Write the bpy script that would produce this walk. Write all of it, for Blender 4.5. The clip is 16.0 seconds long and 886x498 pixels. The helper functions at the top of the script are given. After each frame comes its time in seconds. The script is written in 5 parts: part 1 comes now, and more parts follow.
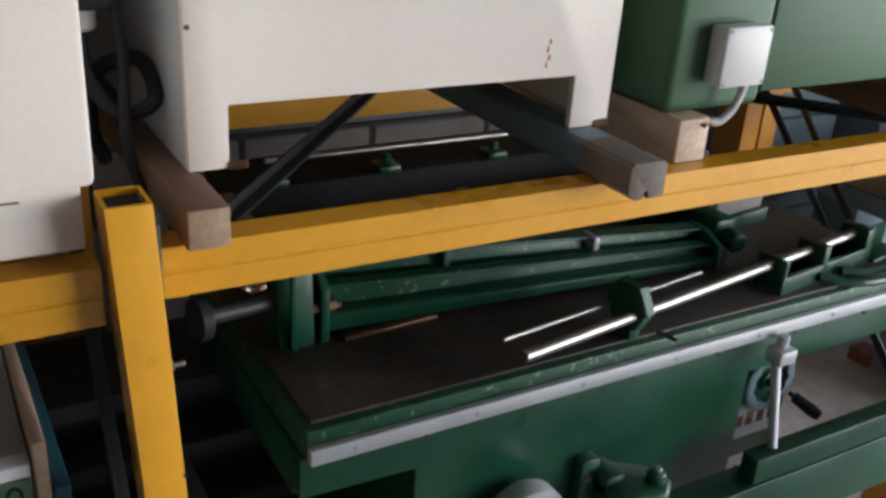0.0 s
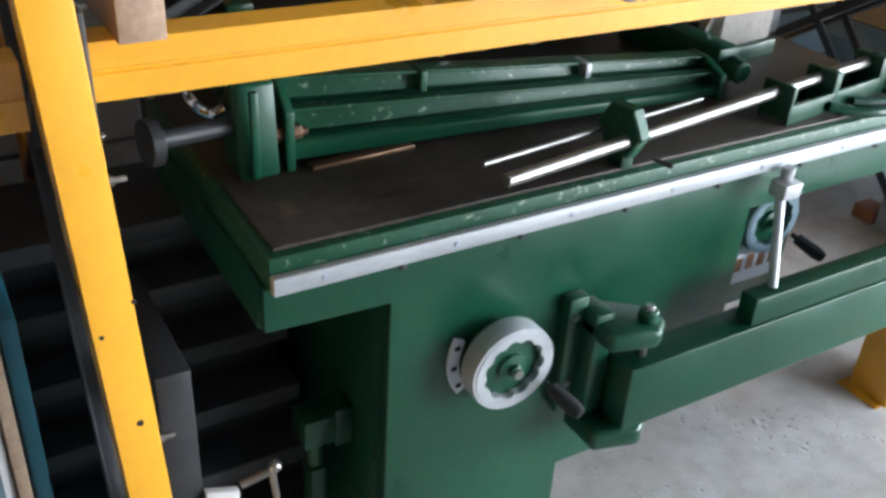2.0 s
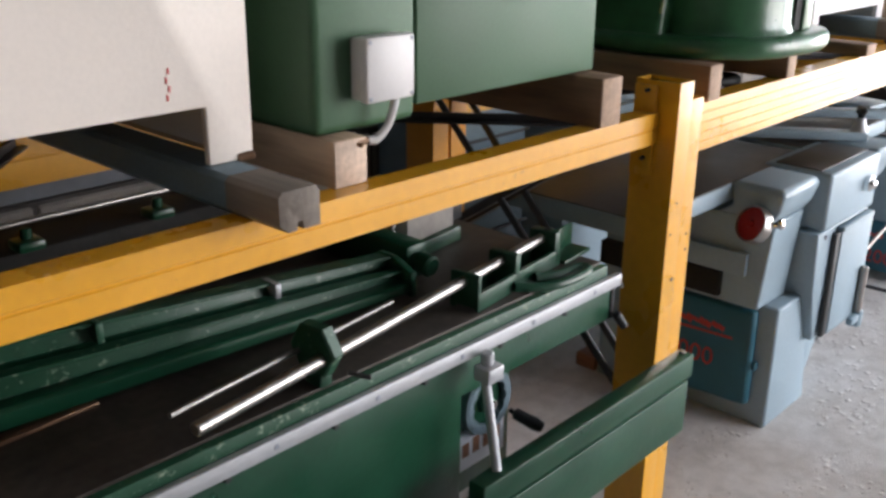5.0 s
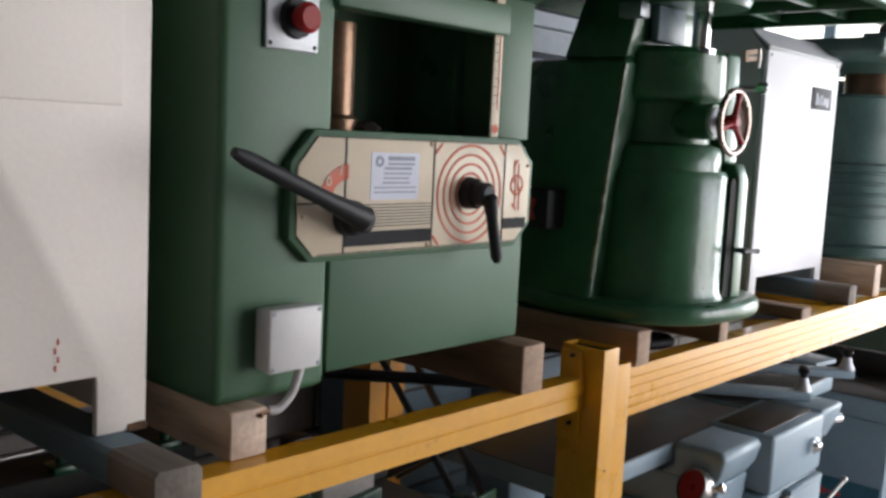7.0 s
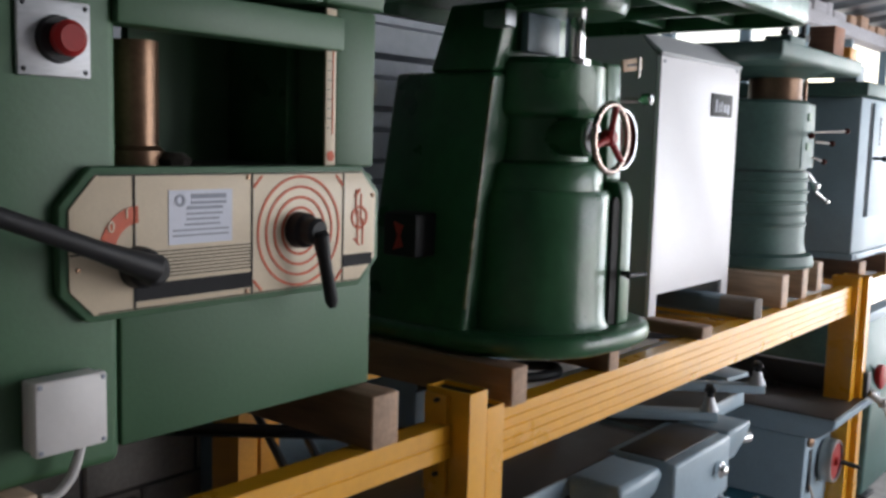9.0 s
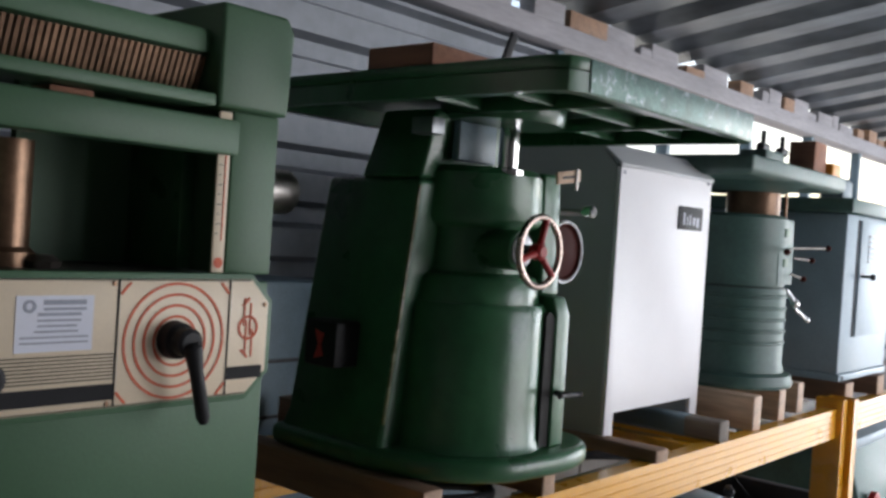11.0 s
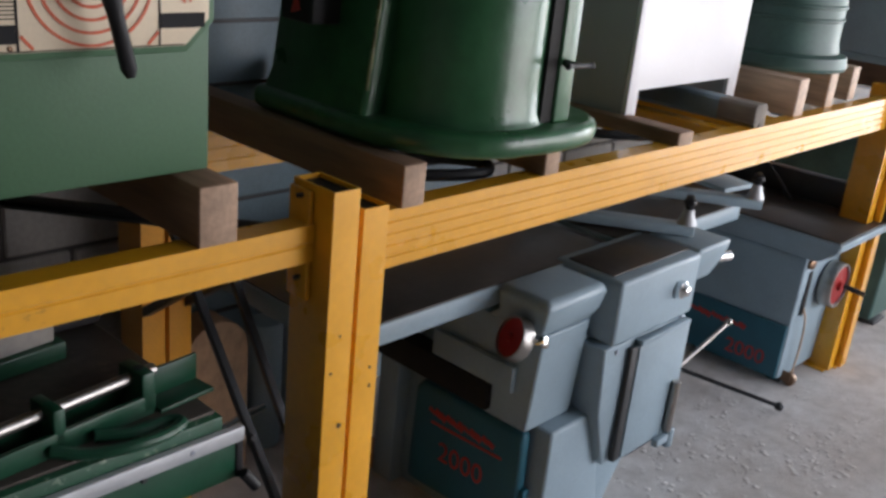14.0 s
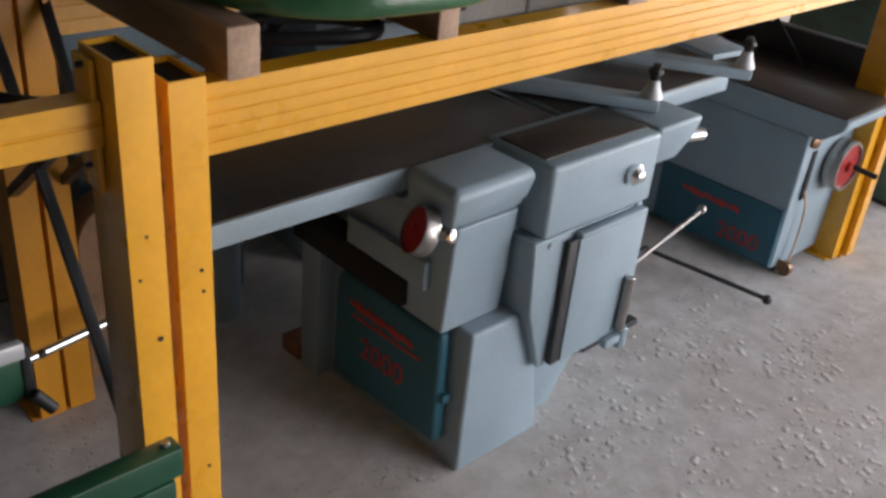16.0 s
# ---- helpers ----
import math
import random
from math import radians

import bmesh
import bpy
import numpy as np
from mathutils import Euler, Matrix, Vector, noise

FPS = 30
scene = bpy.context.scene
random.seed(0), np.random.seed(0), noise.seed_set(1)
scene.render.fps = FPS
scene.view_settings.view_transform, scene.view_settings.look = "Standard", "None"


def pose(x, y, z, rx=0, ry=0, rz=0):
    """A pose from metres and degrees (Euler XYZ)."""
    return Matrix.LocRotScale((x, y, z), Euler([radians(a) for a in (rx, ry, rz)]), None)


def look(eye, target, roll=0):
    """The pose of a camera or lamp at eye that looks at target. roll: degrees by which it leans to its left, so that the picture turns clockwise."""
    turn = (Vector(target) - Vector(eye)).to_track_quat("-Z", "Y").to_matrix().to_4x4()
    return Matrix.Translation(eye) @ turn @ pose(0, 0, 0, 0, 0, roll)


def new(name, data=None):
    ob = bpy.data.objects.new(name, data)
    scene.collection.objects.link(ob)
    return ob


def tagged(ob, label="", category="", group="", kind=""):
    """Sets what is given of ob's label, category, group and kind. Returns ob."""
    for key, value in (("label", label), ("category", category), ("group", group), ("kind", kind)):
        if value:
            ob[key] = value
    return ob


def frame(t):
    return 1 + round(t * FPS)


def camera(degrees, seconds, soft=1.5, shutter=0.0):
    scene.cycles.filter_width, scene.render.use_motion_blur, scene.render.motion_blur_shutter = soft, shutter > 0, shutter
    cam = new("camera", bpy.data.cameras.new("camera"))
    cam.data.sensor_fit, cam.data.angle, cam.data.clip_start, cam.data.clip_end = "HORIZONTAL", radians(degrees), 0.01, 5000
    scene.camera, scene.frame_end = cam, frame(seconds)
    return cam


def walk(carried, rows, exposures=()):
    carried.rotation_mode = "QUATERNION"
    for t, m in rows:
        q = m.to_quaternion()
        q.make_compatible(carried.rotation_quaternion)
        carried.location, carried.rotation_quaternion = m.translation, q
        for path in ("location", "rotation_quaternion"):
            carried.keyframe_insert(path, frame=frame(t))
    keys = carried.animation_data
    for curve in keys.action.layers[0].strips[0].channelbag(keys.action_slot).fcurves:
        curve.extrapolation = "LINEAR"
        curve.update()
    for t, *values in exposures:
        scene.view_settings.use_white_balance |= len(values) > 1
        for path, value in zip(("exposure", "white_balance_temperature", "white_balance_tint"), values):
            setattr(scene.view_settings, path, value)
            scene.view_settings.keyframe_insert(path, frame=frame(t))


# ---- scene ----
cam = camera(50.0, 16.0, soft=3.0)
PATH = [
    (0, (0.198, 0.348, 1.637), (1.15, 1.9, 0.81), 4.1),
    (0.5, (0.209, 0.368, 1.604), (1.108, 1.915, 0.71), 4.8),
    (1, (0.23, 0.375, 1.568), (1.106, 1.903, 0.621), 4.0),
    (1.5, (0.256, 0.374, 1.524), (1.137, 1.872, 0.534), 3.8),
    (2, (0.27, 0.381, 1.498), (1.176, 1.833, 0.463), 3.7),
    (2.5, (0.291, 0.383, 1.48), (1.264, 1.768, 0.415), 2.4),
    (3, (0.33, 0.378, 1.476), (1.401, 1.702, 0.426), 2.3),
    (3.5, (0.369, 0.366, 1.474), (1.518, 1.616, 0.417), 2.0),
    (4, (0.386, 0.366, 1.491), (1.637, 1.595, 0.53), 0.2),
    (4.5, (0.405, 0.369, 1.526), (1.752, 1.586, 0.687), 1.0),
    (5, (0.385, 0.364, 1.557), (1.764, 1.638, 0.869), 0.6),
    (5.2, (0.377, 0.36, 1.582), (1.752, 1.659, 0.934), 1.0),
    (7.3, (0.516, 0.291, 1.647), (2.009, 1.605, 1.434), 3.1),
    (7.5, (0.537, 0.283, 1.656), (2.037, 1.587, 1.432), 3.3),
    (8, (0.598, 0.264, 1.658), (2.12, 1.541, 1.423), 1.8),
    (8.5, (0.688, 0.283, 1.668), (2.238, 1.529, 1.451), 1.4),
    (9, (0.759, 0.29, 1.684), (2.313, 1.529, 1.458), 1.6),
    (9.2, (0.794, 0.288, 1.691), (2.358, 1.514, 1.469), 1.8),
    (9.4, (0.829, 0.287, 1.698), (2.385, 1.534, 1.552), 2.0),
    (9.5, (0.846, 0.286, 1.702), (2.407, 1.53, 1.57), 2.1),
    (9.7, (0.891, 0.264, 1.704), (2.446, 1.521, 1.643), 2.0),
    (11.8, (1.019, 0.171, 1.747), (2.538, 1.471, 1.706), 4.0),
    (12, (1.048, 0.196, 1.751), (2.574, 1.484, 1.641), 4.1),
    (12.5, (1.064, 0.179, 1.737), (2.568, 1.467, 1.453), 4.5),
    (13, (1.087, 0.19, 1.736), (2.578, 1.446, 1.292), 5.2),
    (13.5, (1.129, 0.192, 1.707), (2.574, 1.438, 1.108), 5.2),
    (14, (1.21, 0.218, 1.678), (2.601, 1.473, 0.979), 5.7),
    (14.5, (1.333, 0.23, 1.651), (2.665, 1.503, 0.874), 6.0),
    (15, (1.425, 0.226, 1.634), (2.701, 1.498, 0.766), 5.1),
    (15.5, (1.541, 0.223, 1.632), (2.804, 1.467, 0.706), 5.9),
    (16, (1.671, 0.197, 1.632), (2.912, 1.427, 0.657), 5.6),
]
EXPOSURE = [(0, 2.62, 6450, 9), (0.5, 2.95, 6400, 8), (1, 3.22, 6250, 6), (1.5, 3.47, 6150, 4), (2, 3.72, 6050, 4), (3, 3.75, 5900, 3), (3.5, 3.5, 5950, 4), (4, 3.2, 6250, 7), (4.5, 3.0, 6450, 9), (5, 2.78, 6700, 12), (7.3, 2.05, 6550, 11), (9, 1.74, 6500, 11), (12, 1.62, 6450, 11), (13, 1.75, 6550, 12), (14, 1.95, 6600, 13), (16, 2.12, 6950, 14)]
walk(cam, [(t, look(eye, target, roll)) for t, eye, target, roll in PATH], EXPOSURE)

# ---------------------------------------------------------------- light
world = bpy.data.worlds.new("sky")
scene.world = world
world.use_nodes = True
wn = world.node_tree
sky = wn.nodes.new("ShaderNodeTexSky")
sky.sky_type, sky.sun_disc = "NISHITA", False
sky.sun_elevation, sky.sun_rotation = radians(29), radians(90)
wn.nodes["Background"].inputs[1].default_value = 0.06
wn.links.new(sky.outputs[0], wn.nodes["Background"].inputs[0])
sun = new("sun", bpy.data.lights.new("sun", "SUN"))
sun.data.energy, sun.data.angle, sun.data.color = 5.0, radians(0.5), (1.0, 0.95, 0.88)
sun.matrix_world = look((13, -1.2, 3.2), (7.4, -1.0, 0))


def area(name, eye, target, sx, sy, watts, colour):
    d = bpy.data.lights.new(name, "AREA")
    d.shape, d.size, d.size_y, d.energy, d.color = "RECTANGLE", sx, sy, watts, colour
    ob = new(name, d)
    ob.matrix_world = look(eye, target)
    return ob


# daylight through the two wide gateways and the high strip window
area("gate_daylight_front", (6.95, -3.85, 1.75), (6.95, 0, 1.3), 5.4, 3.3, 78, (0.95, 0.945, 1.0))
area("gate_daylight_end", (12.7, -1.4, 1.75), (5, 0.6, 1.2), 4.4, 3.3, 100, (0.80, 0.885, 1.0))

# ---------------------------------------------------------------- helpers


def root_place(ob):
    v = Vector((0, 0, 0))
    while ob is not None:
        v += ob.location
        ob = ob.parent
    return v


def smooth(me, angle=35):
    me.polygons.foreach_set("use_smooth", [True] * len(me.polygons))
    me.set_sharp_from_angle(angle=radians(angle))


def part(name, bm, mat, parent, label=""):
    """One mesh object, given in world places, under a thing or a part."""
    bm.transform(Matrix.Translation(-root_place(parent)))
    bmesh.ops.recalc_face_normals(bm, faces=bm.faces)
    me = bpy.data.meshes.new(name)
    bm.to_mesh(me)
    bm.free()
    smooth(me)
    me.materials.append(mat)
    ob = new(name, me)
    ob.parent = parent
    if label:
        ob["label"] = label
    return ob


def thing(name, place, label, category, group="", kind=""):
    ob = new(name)
    ob.location = place
    ob.empty_display_size = 0.1
    return tagged(ob, label, category, group, kind)


def solid(name, bm, mat, label, category, group="", kind="", origin=None):
    """A thing that is one mesh."""
    o = Vector(origin) if origin else Vector((0, 0, 0))
    bm.transform(Matrix.Translation(-o))
    bmesh.ops.recalc_face_normals(bm, faces=bm.faces)
    me = bpy.data.meshes.new(name)
    bm.to_mesh(me)
    bm.free()
    smooth(me)
    me.materials.append(mat)
    ob = new(name, me)
    ob.location = o
    return tagged(ob, label, category, group, kind)


def bevel(bm, w, seg=2):
    if w > 0:
        e = [e for e in bm.edges if len(e.link_faces) == 2 and e.calc_face_angle(0) > 0.5]
        bmesh.ops.bevel(bm, geom=e, offset=w, segments=seg, profile=0.5, affect="EDGES", clamp_overlap=True)
    return bm


def box(x0, x1, y0, y1, z0, z1, b=0.003, seg=2):
    bm = bmesh.new()
    bmesh.ops.create_cube(bm, size=1, matrix=Matrix.Translation(((x0 + x1) / 2, (y0 + y1) / 2, (z0 + z1) / 2)) @ Matrix.Diagonal((x1 - x0, y1 - y0, z1 - z0, 1)))
    return bevel(bm, b, seg)


def put(bm, m):
    bm.transform(m)
    return bm


def join(*bms):
    out = bms[0]
    for b in bms[1:]:
        me = bpy.data.meshes.new("tmp")
        b.to_mesh(me)
        b.free()
        out.from_mesh(me)
        bpy.data.meshes.remove(me)
    return out


def prism(pts, axis, a, c, b=0.002, seg=2):
    """An outline drawn out along an axis: x takes (y, z), y takes (x, z), z takes (x, y)."""
    bm = bmesh.new()

    def at(p, d):
        return {"x": (d, p[0], p[1]), "y": (p[0], d, p[1]), "z": (p[0], p[1], d)}[axis]

    lo, hi = [bm.verts.new(at(p, a)) for p in pts], [bm.verts.new(at(p, c)) for p in pts]
    n = len(pts)
    bm.faces.new(lo), bm.faces.new(hi)
    for i in range(n):
        bm.faces.new((lo[i], lo[(i + 1) % n], hi[(i + 1) % n], hi[i]))
    bmesh.ops.recalc_face_normals(bm, faces=bm.faces)
    return bevel(bm, b, seg)


def axis_pose(p, q):
    p, q = Vector(p), Vector(q)
    return Matrix.Translation(p) @ (q - p).to_track_quat("Z", "Y").to_matrix().to_4x4()


def turned(p, q, prof, n=28):
    """A turned body from p towards q; prof: rows of radius and height along the axis."""
    bm = bmesh.new()
    rings = []
    for r, h in prof:
        rings.append([bm.verts.new((r * math.cos(2 * math.pi * k / n), r * math.sin(2 * math.pi * k / n), h)) for k in range(n)])
    for a, c in zip(rings, rings[1:]):
        for k in range(n):
            bm.faces.new((a[k], a[(k + 1) % n], c[(k + 1) % n], c[k]))
    bm.faces.new(rings[0]), bm.faces.new(rings[-1])
    bm.transform(axis_pose(p, q))
    return bm


def rod(p, q, r, n=16, b=None):
    h = (Vector(q) - Vector(p)).length
    b = min(r * 0.2, h * 0.2) if b is None else b
    return turned(p, q, [(r - b, 0), (r, b), (r, h - b), (r - b, h)], n)


def ball(p, r, n=16):
    bm = bmesh.new()
    bmesh.ops.create_uvsphere(bm, u_segments=n, v_segments=n // 2, radius=r, matrix=Matrix.Translation(p))
    return bm


def ring(p, q, R, r, n=36, m=10):
    """A torus round the axis from p towards q."""
    bm = bmesh.new()
    rows = []
    for i in range(n):
        a = 2 * math.pi * i / n
        rows.append([bm.verts.new(((R + r * math.cos(2 * math.pi * j / m)) * math.cos(a), (R + r * math.cos(2 * math.pi * j / m)) * math.sin(a), r * math.sin(2 * math.pi * j / m))) for j in range(m)])
    for i in range(n):
        for j in range(m):
            bm.faces.new((rows[i][j], rows[(i + 1) % n][j], rows[(i + 1) % n][(j + 1) % m], rows[i][(j + 1) % m]))
    bm.transform(axis_pose(p, q))
    return bm


def hose(pts, r, n=10, steps=8):
    """A round cable along a smooth line through the points."""
    P = [Vector(p) for p in pts]
    P = [2 * P[0] - P[1]] + P + [2 * P[-1] - P[-2]]
    line = []
    for i in range(1, len(P) - 2):
        for s in range(steps):
            t = s / steps
            a, b_, c, d = P[i - 1], P[i], P[i + 1], P[i + 2]
            line.append(0.5 * (2 * b_ + (c - a) * t + (2 * a - 5 * b_ + 4 * c - d) * t * t + (3 * b_ - a - 3 * c + d) * t**3))
    line.append(P[-2])
    bm = bmesh.new()
    rings = []
    for i, p in enumerate(line):
        d = (line[min(i + 1, len(line) - 1)] - line[max(i - 1, 0)]).normalized()
        m = d.to_track_quat("Z", "Y").to_matrix()
        rings.append([bm.verts.new(p + m @ Vector((r * math.cos(2 * math.pi * k / n), r * math.sin(2 * math.pi * k / n), 0))) for k in range(n)])
    for a, c in zip(rings, rings[1:]):
        for k in range(n):
            bm.faces.new((a[k], a[(k + 1) % n], c[(k + 1) % n], c[k]))
    bm.faces.new(rings[0]), bm.faces.new(rings[-1])
    return bm


def tube(x0, x1, y0, y1, z0, z1, w=0.005):
    """A hollow post, open at the top."""
    bm = bmesh.new()
    o = [(x0, y0), (x1, y0), (x1, y1), (x0, y1)]
    i = [(x0 + w, y0 + w), (x1 - w, y0 + w), (x1 - w, y1 - w), (x0 + w, y1 - w)]
    ob_, ot = [bm.verts.new((*p, z0)) for p in o], [bm.verts.new((*p, z1)) for p in o]
    ib, it = [bm.verts.new((*p, z1 - 0.25)) for p in i], [bm.verts.new((*p, z1)) for p in i]
    for k in range(4):
        j = (k + 1) % 4
        bm.faces.new((ob_[k], ob_[j], ot[j], ot[k]))
        bm.faces.new((ot[k], ot[j], it[j], it[k]))
        bm.faces.new((it[k], it[j], ib[j], ib[k]))
    bm.faces.new(ib), bm.faces.new(ob_)
    e = [e for e in bm.edges if abs(e.verts[0].co.z - z0) < 1e-6 and abs(e.verts[1].co.z - z1) < 1e-6]
    bmesh.ops.bevel(bm, geom=e, offset=0.004, segments=2, profile=0.5, affect="EDGES")
    return bm


def sheet_text(body, size, place, turn, mat, parent, name="lettering"):
    """Raised characters in the built-in font, as a mesh."""
    cu = bpy.data.curves.new(name, "FONT")
    cu.body, cu.size, cu.extrude, cu.align_x = body, size, 0.0006, "CENTER"
    tmp = bpy.data.objects.new("tmp", cu)
    scene.collection.objects.link(tmp)
    me = bpy.data.meshes.new_from_object(tmp.evaluated_get(bpy.context.evaluated_depsgraph_get()))
    bpy.data.objects.remove(tmp)
    bm = bmesh.new()
    bm.from_mesh(me)
    bpy.data.meshes.remove(me)
    bm.transform(Matrix.Translation(place) @ turn)
    return part(name, bm, mat, parent)


FACE_Y = Matrix(((1, 0, 0, 0), (0, 0, -1, 0), (0, 1, 0, 0), (0, 0, 0, 1)))  # faces -y
FACE_X = Matrix(((0, 0, -1, 0), (-1, 0, 0, 0), (0, 1, 0, 0), (0, 0, 0, 1)))  # faces -x

# ---------------------------------------------------------------- materials


def material(name, colour, rough=0.5, metal=0.0, vary=0.12, scale=9.0, grain=120.0, bump=0.06, wear=None, wear_amount=0.0, wear_scale=30.0, stretch=(1, 1, 1), coat=0.0, spec=0.5):
    """Colour with stains at a large scale, grain at a small one, chips or dust, and fine relief."""
    m = bpy.data.materials.new(name)
    m.use_nodes = True
    nt = m.node_tree
    n, l = nt.nodes, nt.links
    bs = n["Principled BSDF"]
    tc = n.new("ShaderNodeTexCoord")
    mp = n.new("ShaderNodeMapping")
    mp.inputs["Scale"].default_value = stretch
    l.new(tc.outputs["Object"], mp.inputs[0])
    big = n.new("ShaderNodeTexNoise")
    big.inputs["Scale"].default_value, big.inputs["Detail"].default_value = scale, 4
    fine = n.new("ShaderNodeTexNoise")
    fine.inputs["Scale"].default_value, fine.inputs["Detail"].default_value = grain, 3
    l.new(mp.outputs[0], big.inputs["Vector"]), l.new(mp.outputs[0], fine.inputs["Vector"])
    r = n.new("ShaderNodeMapRange")
    r.inputs[1].default_value, r.inputs[2].default_value = 0.25, 0.75
    r.inputs[3].default_value, r.inputs[4].default_value = 1 - vary, 1 + vary
    l.new(big.outputs[0], r.inputs[0])
    r2 = n.new("ShaderNodeMapRange")
    r2.inputs[1].default_value, r2.inputs[2].default_value = 0.2, 0.8
    r2.inputs[3].default_value, r2.inputs[4].default_value = 1 - vary * 0.6, 1 + vary * 0.6
    l.new(fine.outputs[0], r2.inputs[0])
    mul = n.new("ShaderNodeMath")
    mul.operation = "MULTIPLY"
    l.new(r.outputs[0], mul.inputs[0]), l.new(r2.outputs[0], mul.inputs[1])
    vm = n.new("ShaderNodeVectorMath")
    vm.operation = "SCALE"
    vm.inputs[0].default_value = colour
    l.new(mul.outputs[0], vm.inputs["Scale"])
    out = vm.outputs[0]
    if wear:
        wn_ = n.new("ShaderNodeTexNoise")
        wn_.inputs["Scale"].default_value, wn_.inputs["Detail"].default_value, wn_.inputs["Roughness"].default_value = wear_scale, 6, 0.7
        l.new(mp.outputs[0], wn_.inputs["Vector"])
        wr = n.new("ShaderNodeMapRange")
        wr.inputs[1].default_value, wr.inputs[2].default_value = 0.75 - wear_amount * 0.4, 0.82 - wear_amount * 0.3
        l.new(wn_.outputs[0], wr.inputs[0])
        mx = n.new("ShaderNodeMix")
        mx.data_type = "RGBA"
        mx.inputs["B"].default_value = (*wear, 1)
        l.new(wr.outputs[0], mx.inputs["Factor"]), l.new(out, mx.inputs["A"])
        out = mx.outputs["Result"]
    l.new(out, bs.inputs["Base Color"])
    rr = n.new("ShaderNodeMapRange")
    rr.inputs[1].default_value, rr.inputs[2].default_value = 0.25, 0.75
    rr.inputs[3].default_value, rr.inputs[4].default_value = max(0.03, rough - 0.09), min(1, rough + 0.09)
    l.new(big.outputs[0], rr.inputs[0]), l.new(rr.outputs[0], bs.inputs["Roughness"])
    bs.inputs["Metallic"].default_value = metal
    bs.inputs["Coat Weight"].default_value = coat
    bs.inputs["Coat Roughness"].default_value = 0.12
    bs.inputs["Specular IOR Level"].default_value = spec
    bp = n.new("ShaderNodeBump")
    bp.inputs["Strength"].default_value, bp.inputs["Distance"].default_value = bump, 0.004
    l.new(fine.outputs[0], bp.inputs["Height"]), l.new(bp.outputs[0], bs.inputs["Normal"])
    return m


YELLOW = material("yellow_enamel", (0.73, 0.345, 0.016), 0.30, vary=0.10, scale=5, grain=60, bump=0.05, wear=(0.16, 0.085, 0.03), wear_amount=0.16, wear_scale=18, coat=0.45)
# Orange paint of a block; on rear posts it is yellow in shade.
ORANGE_AND_SHADE = material("orange_enamel_and_shade", (0.64, 0.27, 0.018), 0.42, vary=0.14, scale=5, wear=(0.10, 0.06, 0.03), wear_amount=0.15)
GREEN = material("bright_green_enamel", (0.006, 0.054, 0.027), 0.34, vary=0.2, scale=6, grain=70, bump=0.09, wear=(0.10, 0.16, 0.10), wear_amount=0.04, wear_scale=45)
GREEN_CHIP = material("chipped_green_enamel", (0.008, 0.062, 0.030), 0.45, vary=0.2, scale=14, grain=90, bump=0.12, wear=(0.30, 0.36, 0.27), wear_amount=0.40, wear_scale=70)
SAGE = material("sage_green_paint", (0.046, 0.116, 0.056), 0.5, vary=0.10, scale=4, grain=150, bump=0.07, wear=(0.14, 0.24, 0.14), wear_amount=0.03)
DEEP = material("deep_green_gloss_paint", (0.025, 0.108, 0.043), 0.33, vary=0.26, scale=7, grain=30, bump=0.34, wear=(0.10, 0.13, 0.06), wear_amount=0.05, wear_scale=24, coat=0.22)
MINT = material("grey_green_paint", (0.050, 0.105, 0.090), 0.48, vary=0.26, scale=7, grain=60, bump=0.10, coat=0.0)
CREAM = material("cream_paint", (0.78, 0.71, 0.645), 0.5, vary=0.05, scale=3, grain=130, bump=0.06, wear=(0.42, 0.34, 0.27), wear_amount=0.05, wear_scale=18)
WHITE = material("white_paint", (0.84, 0.83, 0.85), 0.40, vary=0.05, scale=3, grain=150, bump=0.05)
# Grey that also carries the shade of cabinet sides turned from the light.
CABINET_GREY = material("grey_paint_and_side_shade", (0.46, 0.48, 0.49), 0.5, vary=0.06, scale=4)
PALE_BLUE = material("pale_blue_grey_paint", (0.265, 0.35, 0.405), 0.42, vary=0.10, scale=6, grain=90, bump=0.08, wear=(0.28, 0.34, 0.36), wear_amount=0.05)
TEAL = material("teal_paint", (0.018, 0.115, 0.165), 0.42, vary=0.12, scale=8, wear=(0.05, 0.10, 0.12), wear_amount=0.1)
BLUE_STEEL = material("blue_grey_paint", (0.12, 0.175, 0.21), 0.5, vary=0.2, scale=7, wear=(0.22, 0.17, 0.12), wear_amount=0.2, wear_scale=14)
RED = material("red_enamel", (0.30, 0.018, 0.018), 0.42, spec=0.2, vary=0.15, scale=20)
MAROON = material("dark_maroon_enamel", (0.05, 0.011, 0.009), 0.6, spec=0.05, vary=0.15, scale=20)
RED_INK = material("red_print", (0.52, 0.05, 0.045), 0.6, vary=0.15, scale=60)
ORANGE_INK = material("orange_red_print", (0.56, 0.10, 0.04), 0.6, vary=0.1, scale=60)
BLACK_INK = material("black_print", (0.018, 0.018, 0.02), 0.6, spec=0.12, vary=0.1, scale=60)
GREY_INK = material("grey_print", (0.30, 0.32, 0.38), 0.7, vary=0.1, scale=60)
PAPER = material("paper_label", (0.66, 0.68, 0.76), 0.7, vary=0.04, scale=20)
PANEL = material("ivory_control_panel", (0.66, 0.55, 0.40), 0.5, vary=0.06, scale=9, grain=200)
IRON = material("worn_cast_iron", (0.068, 0.059, 0.052), 0.38, metal=0.3, vary=0.28, scale=7, grain=45, bump=0.05, wear=(0.16, 0.11, 0.07), wear_amount=0.25, wear_scale=9)
STEEL = material("bright_steel", (0.38, 0.36, 0.34), 0.36, metal=1.0, vary=0.1, scale=30, bump=0.03)
